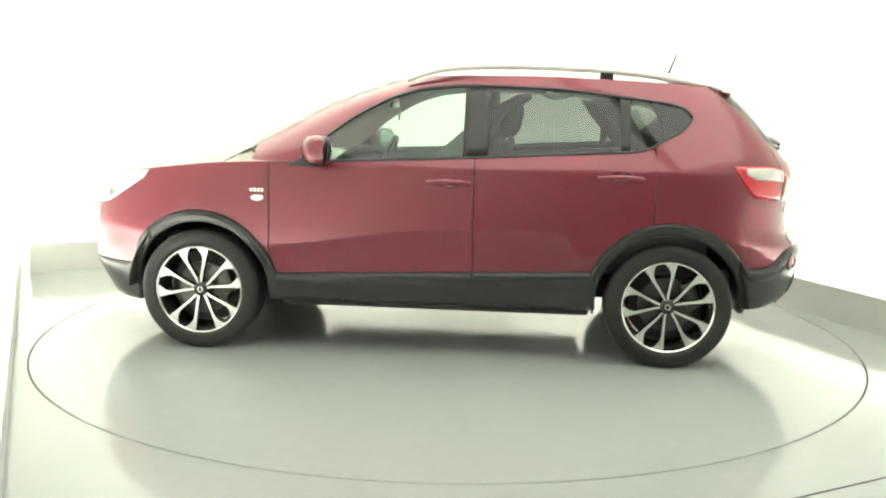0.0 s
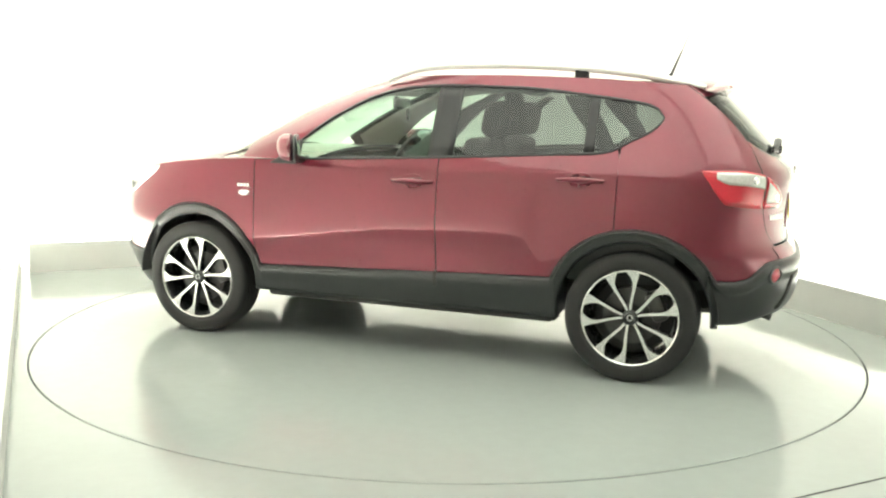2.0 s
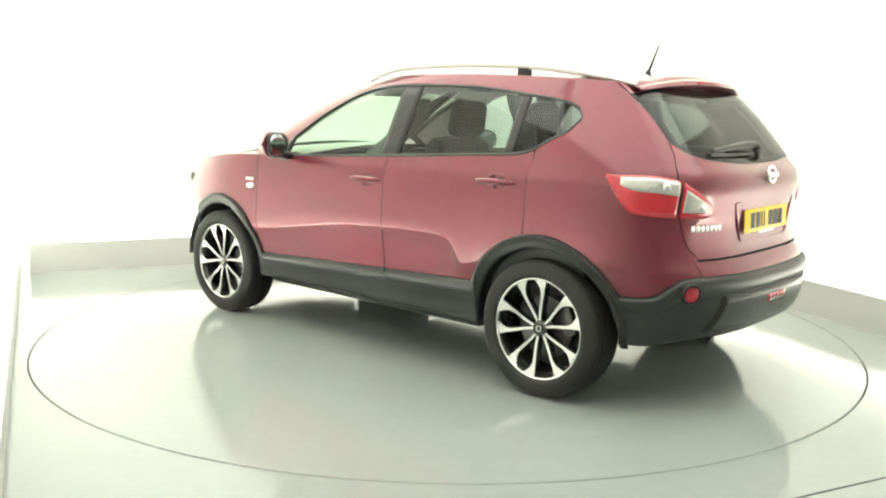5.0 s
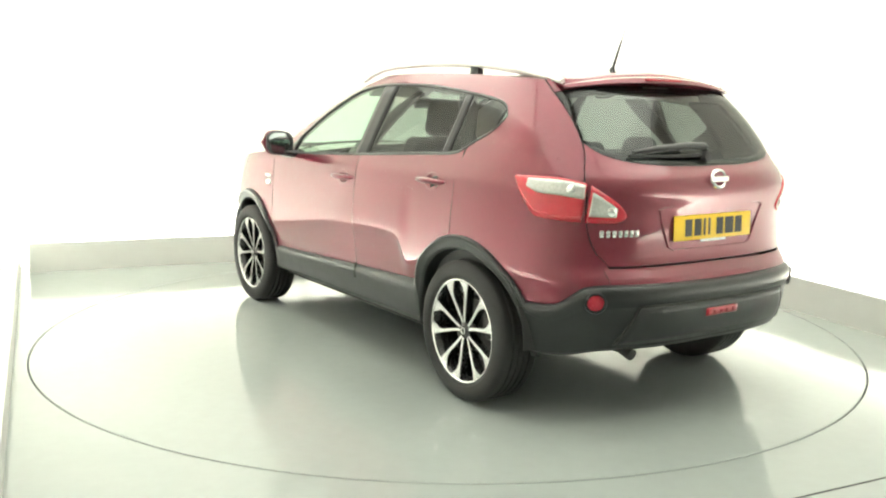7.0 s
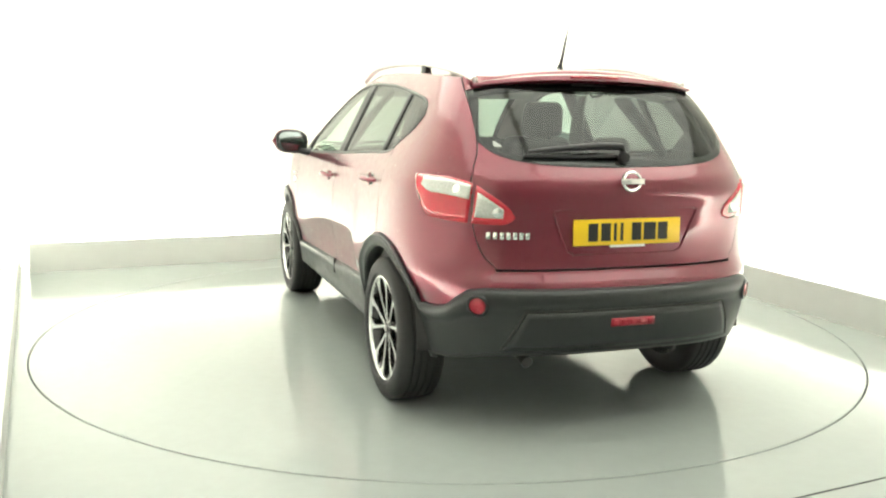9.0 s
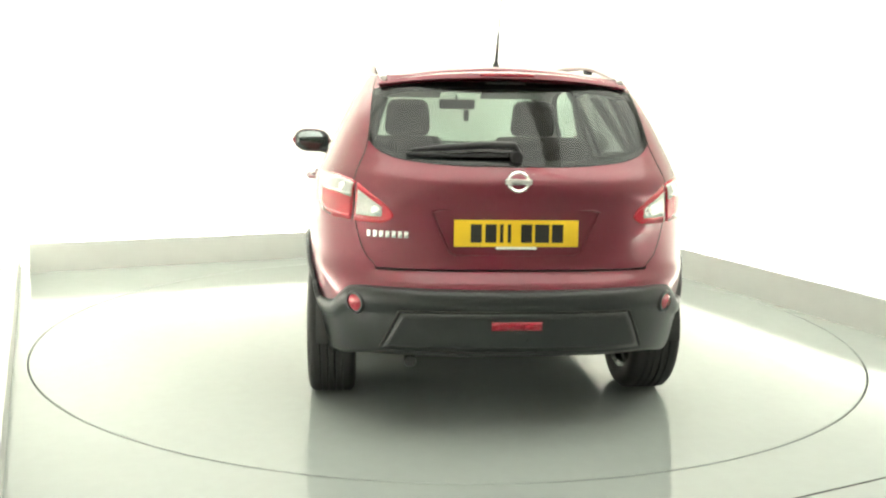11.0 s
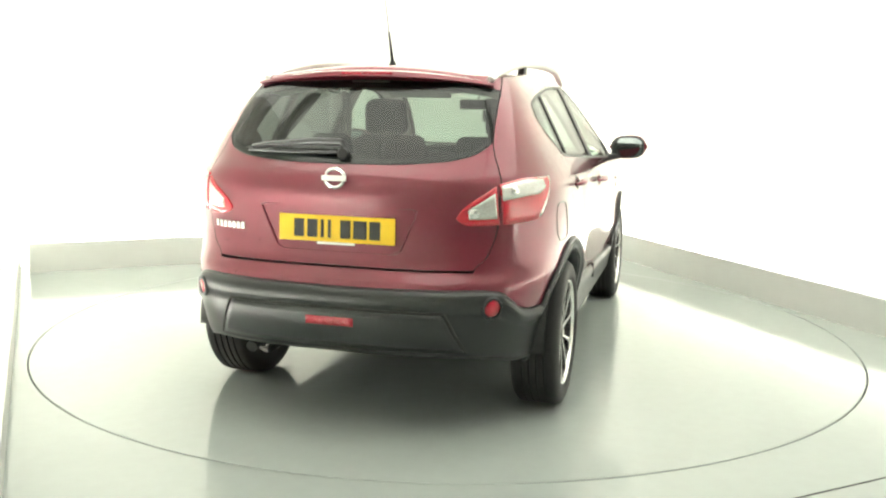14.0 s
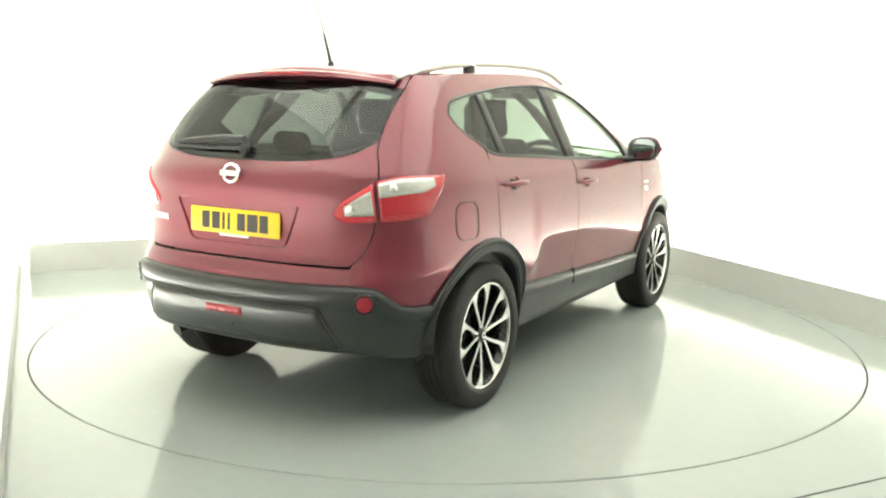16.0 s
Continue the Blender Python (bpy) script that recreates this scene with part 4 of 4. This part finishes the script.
def wheels(car):
    """Alloy wheel with five looped twin spokes; the outer face looks to +y."""
    R, rim = WHEEL_R, 0.250
    tyre_prof = [(rim - 0.01, -0.10), (0.29, -0.112), (R - 0.02, -0.105), (R - 0.004, -0.09)]
    for c in (-0.066, -0.033, 0.0, 0.033, 0.066):
        tyre_prof += [(R - 0.0005, c - 0.012), (R - 0.001, c + 0.0115), (R - 0.009, c + 0.0135), (R - 0.009, c + 0.0185)] if c < 0.06 else [(R - 0.001, c - 0.012), (R - 0.002, c + 0.012)]
    tyre_prof += [(R - 0.004, 0.09), (R - 0.014, 0.102), (R - 0.03, 0.109), (0.29, 0.113), (0.268, 0.110), (rim + 0.006, 0.100), (rim - 0.004, 0.094)]
    rim_prof = [(rim + 0.001, 0.097), (rim + 0.001, 0.102), (rim - 0.003, 0.103), (rim - 0.008, 0.099), (rim - 0.010, 0.088)]
    barrel_prof = [(rim - 0.009, 0.090), (rim - 0.026, 0.06), (rim - 0.03, -0.09), (rim - 0.005, -0.10)]
    spokes, webs = [], []
    for k in range(5):
        a0 = 2 * math.pi * k / 5 + math.pi / 2
        for sgn in (-1, 1):
            left, right = [], []
            for j in range(13):
                t = j / 12
                r = 0.040 + (rim - 0.010 - 0.040) * t
                ang = a0 + sgn * (0.20 + 0.13 * math.sin(math.pi * min(1, t * 1.15) * 0.5) - 0.015 * t)
                wid = 0.0062 + 0.002 * t + 0.052 * max(0, (t - 0.55) / 0.45) ** 2.6
                wout = 0.0062 + 0.003 * t + 0.006 * max(0, (t - 0.7) / 0.3) ** 2
                d = Vector((math.cos(ang), 0, math.sin(ang)))
                n = Vector((-math.sin(ang), 0, math.cos(ang))) * sgn
                depth = 0.078 + 0.016 * t
                c = d * r + Vector((0, depth, 0))
                left.append(c - n * wid)
                right.append(c + n * wout)
            bm = bmesh.new()
            tops = [(bm.verts.new(p), bm.verts.new(q)) for p, q in zip(left, right)]
            lows = [(bm.verts.new(p - Vector((0, 0.007, 0))), bm.verts.new(q - Vector((0, 0.007, 0)))) for p, q in zip(left, right)]
            for i in range(12):
                bm.faces.new((tops[i][0], tops[i][1], tops[i + 1][1], tops[i + 1][0]))
                bm.faces.new((lows[i][0], lows[i + 1][0], lows[i + 1][1], lows[i][1]))
                bm.faces.new((tops[i][0], tops[i + 1][0], lows[i + 1][0], lows[i][0]))
                bm.faces.new((tops[i][1], lows[i][1], lows[i + 1][1], tops[i + 1][1]))
            bmesh.ops.recalc_face_normals(bm, faces=bm.faces)
            spokes.append(bm)
            web = bm.copy()
            for v in web.verts:
                v.co.y -= 0.0075 + (0.03 if v.co.y < 0.0745 + 0.016 * (math.hypot(v.co.x, v.co.z) - 0.04) / (rim - 0.05) else 0.0)
            webs.append(web)
    first = None
    for c in (AXLE, -AXLE):
        for s in (1, -1):
            m = pose(c, s * 0.775, HUB_Z, 0, (8 if c > 0 else 12), 0 if s > 0 else 180)
            if first is None:
                w = part("wheel", lathe(barrel_prof, 56), RIMBLACK, car, "black alloy wheel with machined silver spokes", at=m)
                kids = [part("tyre", lathe(tyre_prof, 72), RUBBER, w, "black road tyre with grooved tread"), part("rim", lathe(rim_prof, 64), SILVER, w, "machined silver rim edge")]
                kids += [part("spoke", b, SILVER, w, angle=25) for b in spokes]
                kids += [part("spoke_web", b, RIMBLACK, w, angle=25) for b in webs]
                kids.append(part("hub_cap", lathe([(0.0, 0.086), (0.018, 0.086), (0.024, 0.082), (0.026, 0.06)], 28), BLACK, w, "small black hub cap"))
                kids.append(part("hub_ring", lathe([(0.026, 0.05), (0.027, 0.081), (0.034, 0.079), (0.042, 0.072), (0.046, 0.05)], 28), RIMBLACK, w))
                kids.append(part("hub_badge", lathe([(0.012, 0.0855), (0.0125, 0.0875), (0.0155, 0.0875), (0.016, 0.0855)], 24), RAIL, w, "small silver ring badge"))
                kids.append(part("brake_disc", lathe([(0.06, 0.02), (0.15, 0.02), (0.152, 0.0), (0.06, -0.01)], 40), DISC, w, "steel brake disc"))
                kids.append(part("brake_caliper", moved(box(0.08, 0.09, 0.16, 0.02, 2), pose(-0.135, 0.0, 0.03, 0, 10, 0)), DISC, w))
                kids.append(part("wheel_back", lathe([(0.0, -0.03), (0.2, -0.03), (0.215, -0.05)], 32), DARK, w))
                for k in range(5):
                    a = 2 * math.pi * k / 5 + math.pi / 2
                    kids.append(part("wheel_bolt", moved(lathe([(0.0, 0.012), (0.008, 0.012), (0.010, 0.0)], 10), pose(0.062 * math.cos(a), 0.058, 0.062 * math.sin(a))), DISC, w))
                first = (w, kids)
            else:
                w = twin(first[0], m, car)
                for k in first[1]:
                    twin(k, k.matrix_basis.copy(), w)


studio()
deck = turntable()
car = build_car()

TURN_START, TURN_RATE = 174.66, -7.170
CAR_AT = Matrix.Translation((0.0389, -0.0766, 0.0))


def motions():
    steps = [0.5 * k for k in range(33)]
    walk(car, [(t, pose(0, 0, 0, 0, 0, TURN_START + TURN_RATE * t) @ CAR_AT) for t in steps])
    walk(deck, [(t, pose(0, 0, 0, 0, 0, TURN_RATE * t)) for t in steps])


motions()
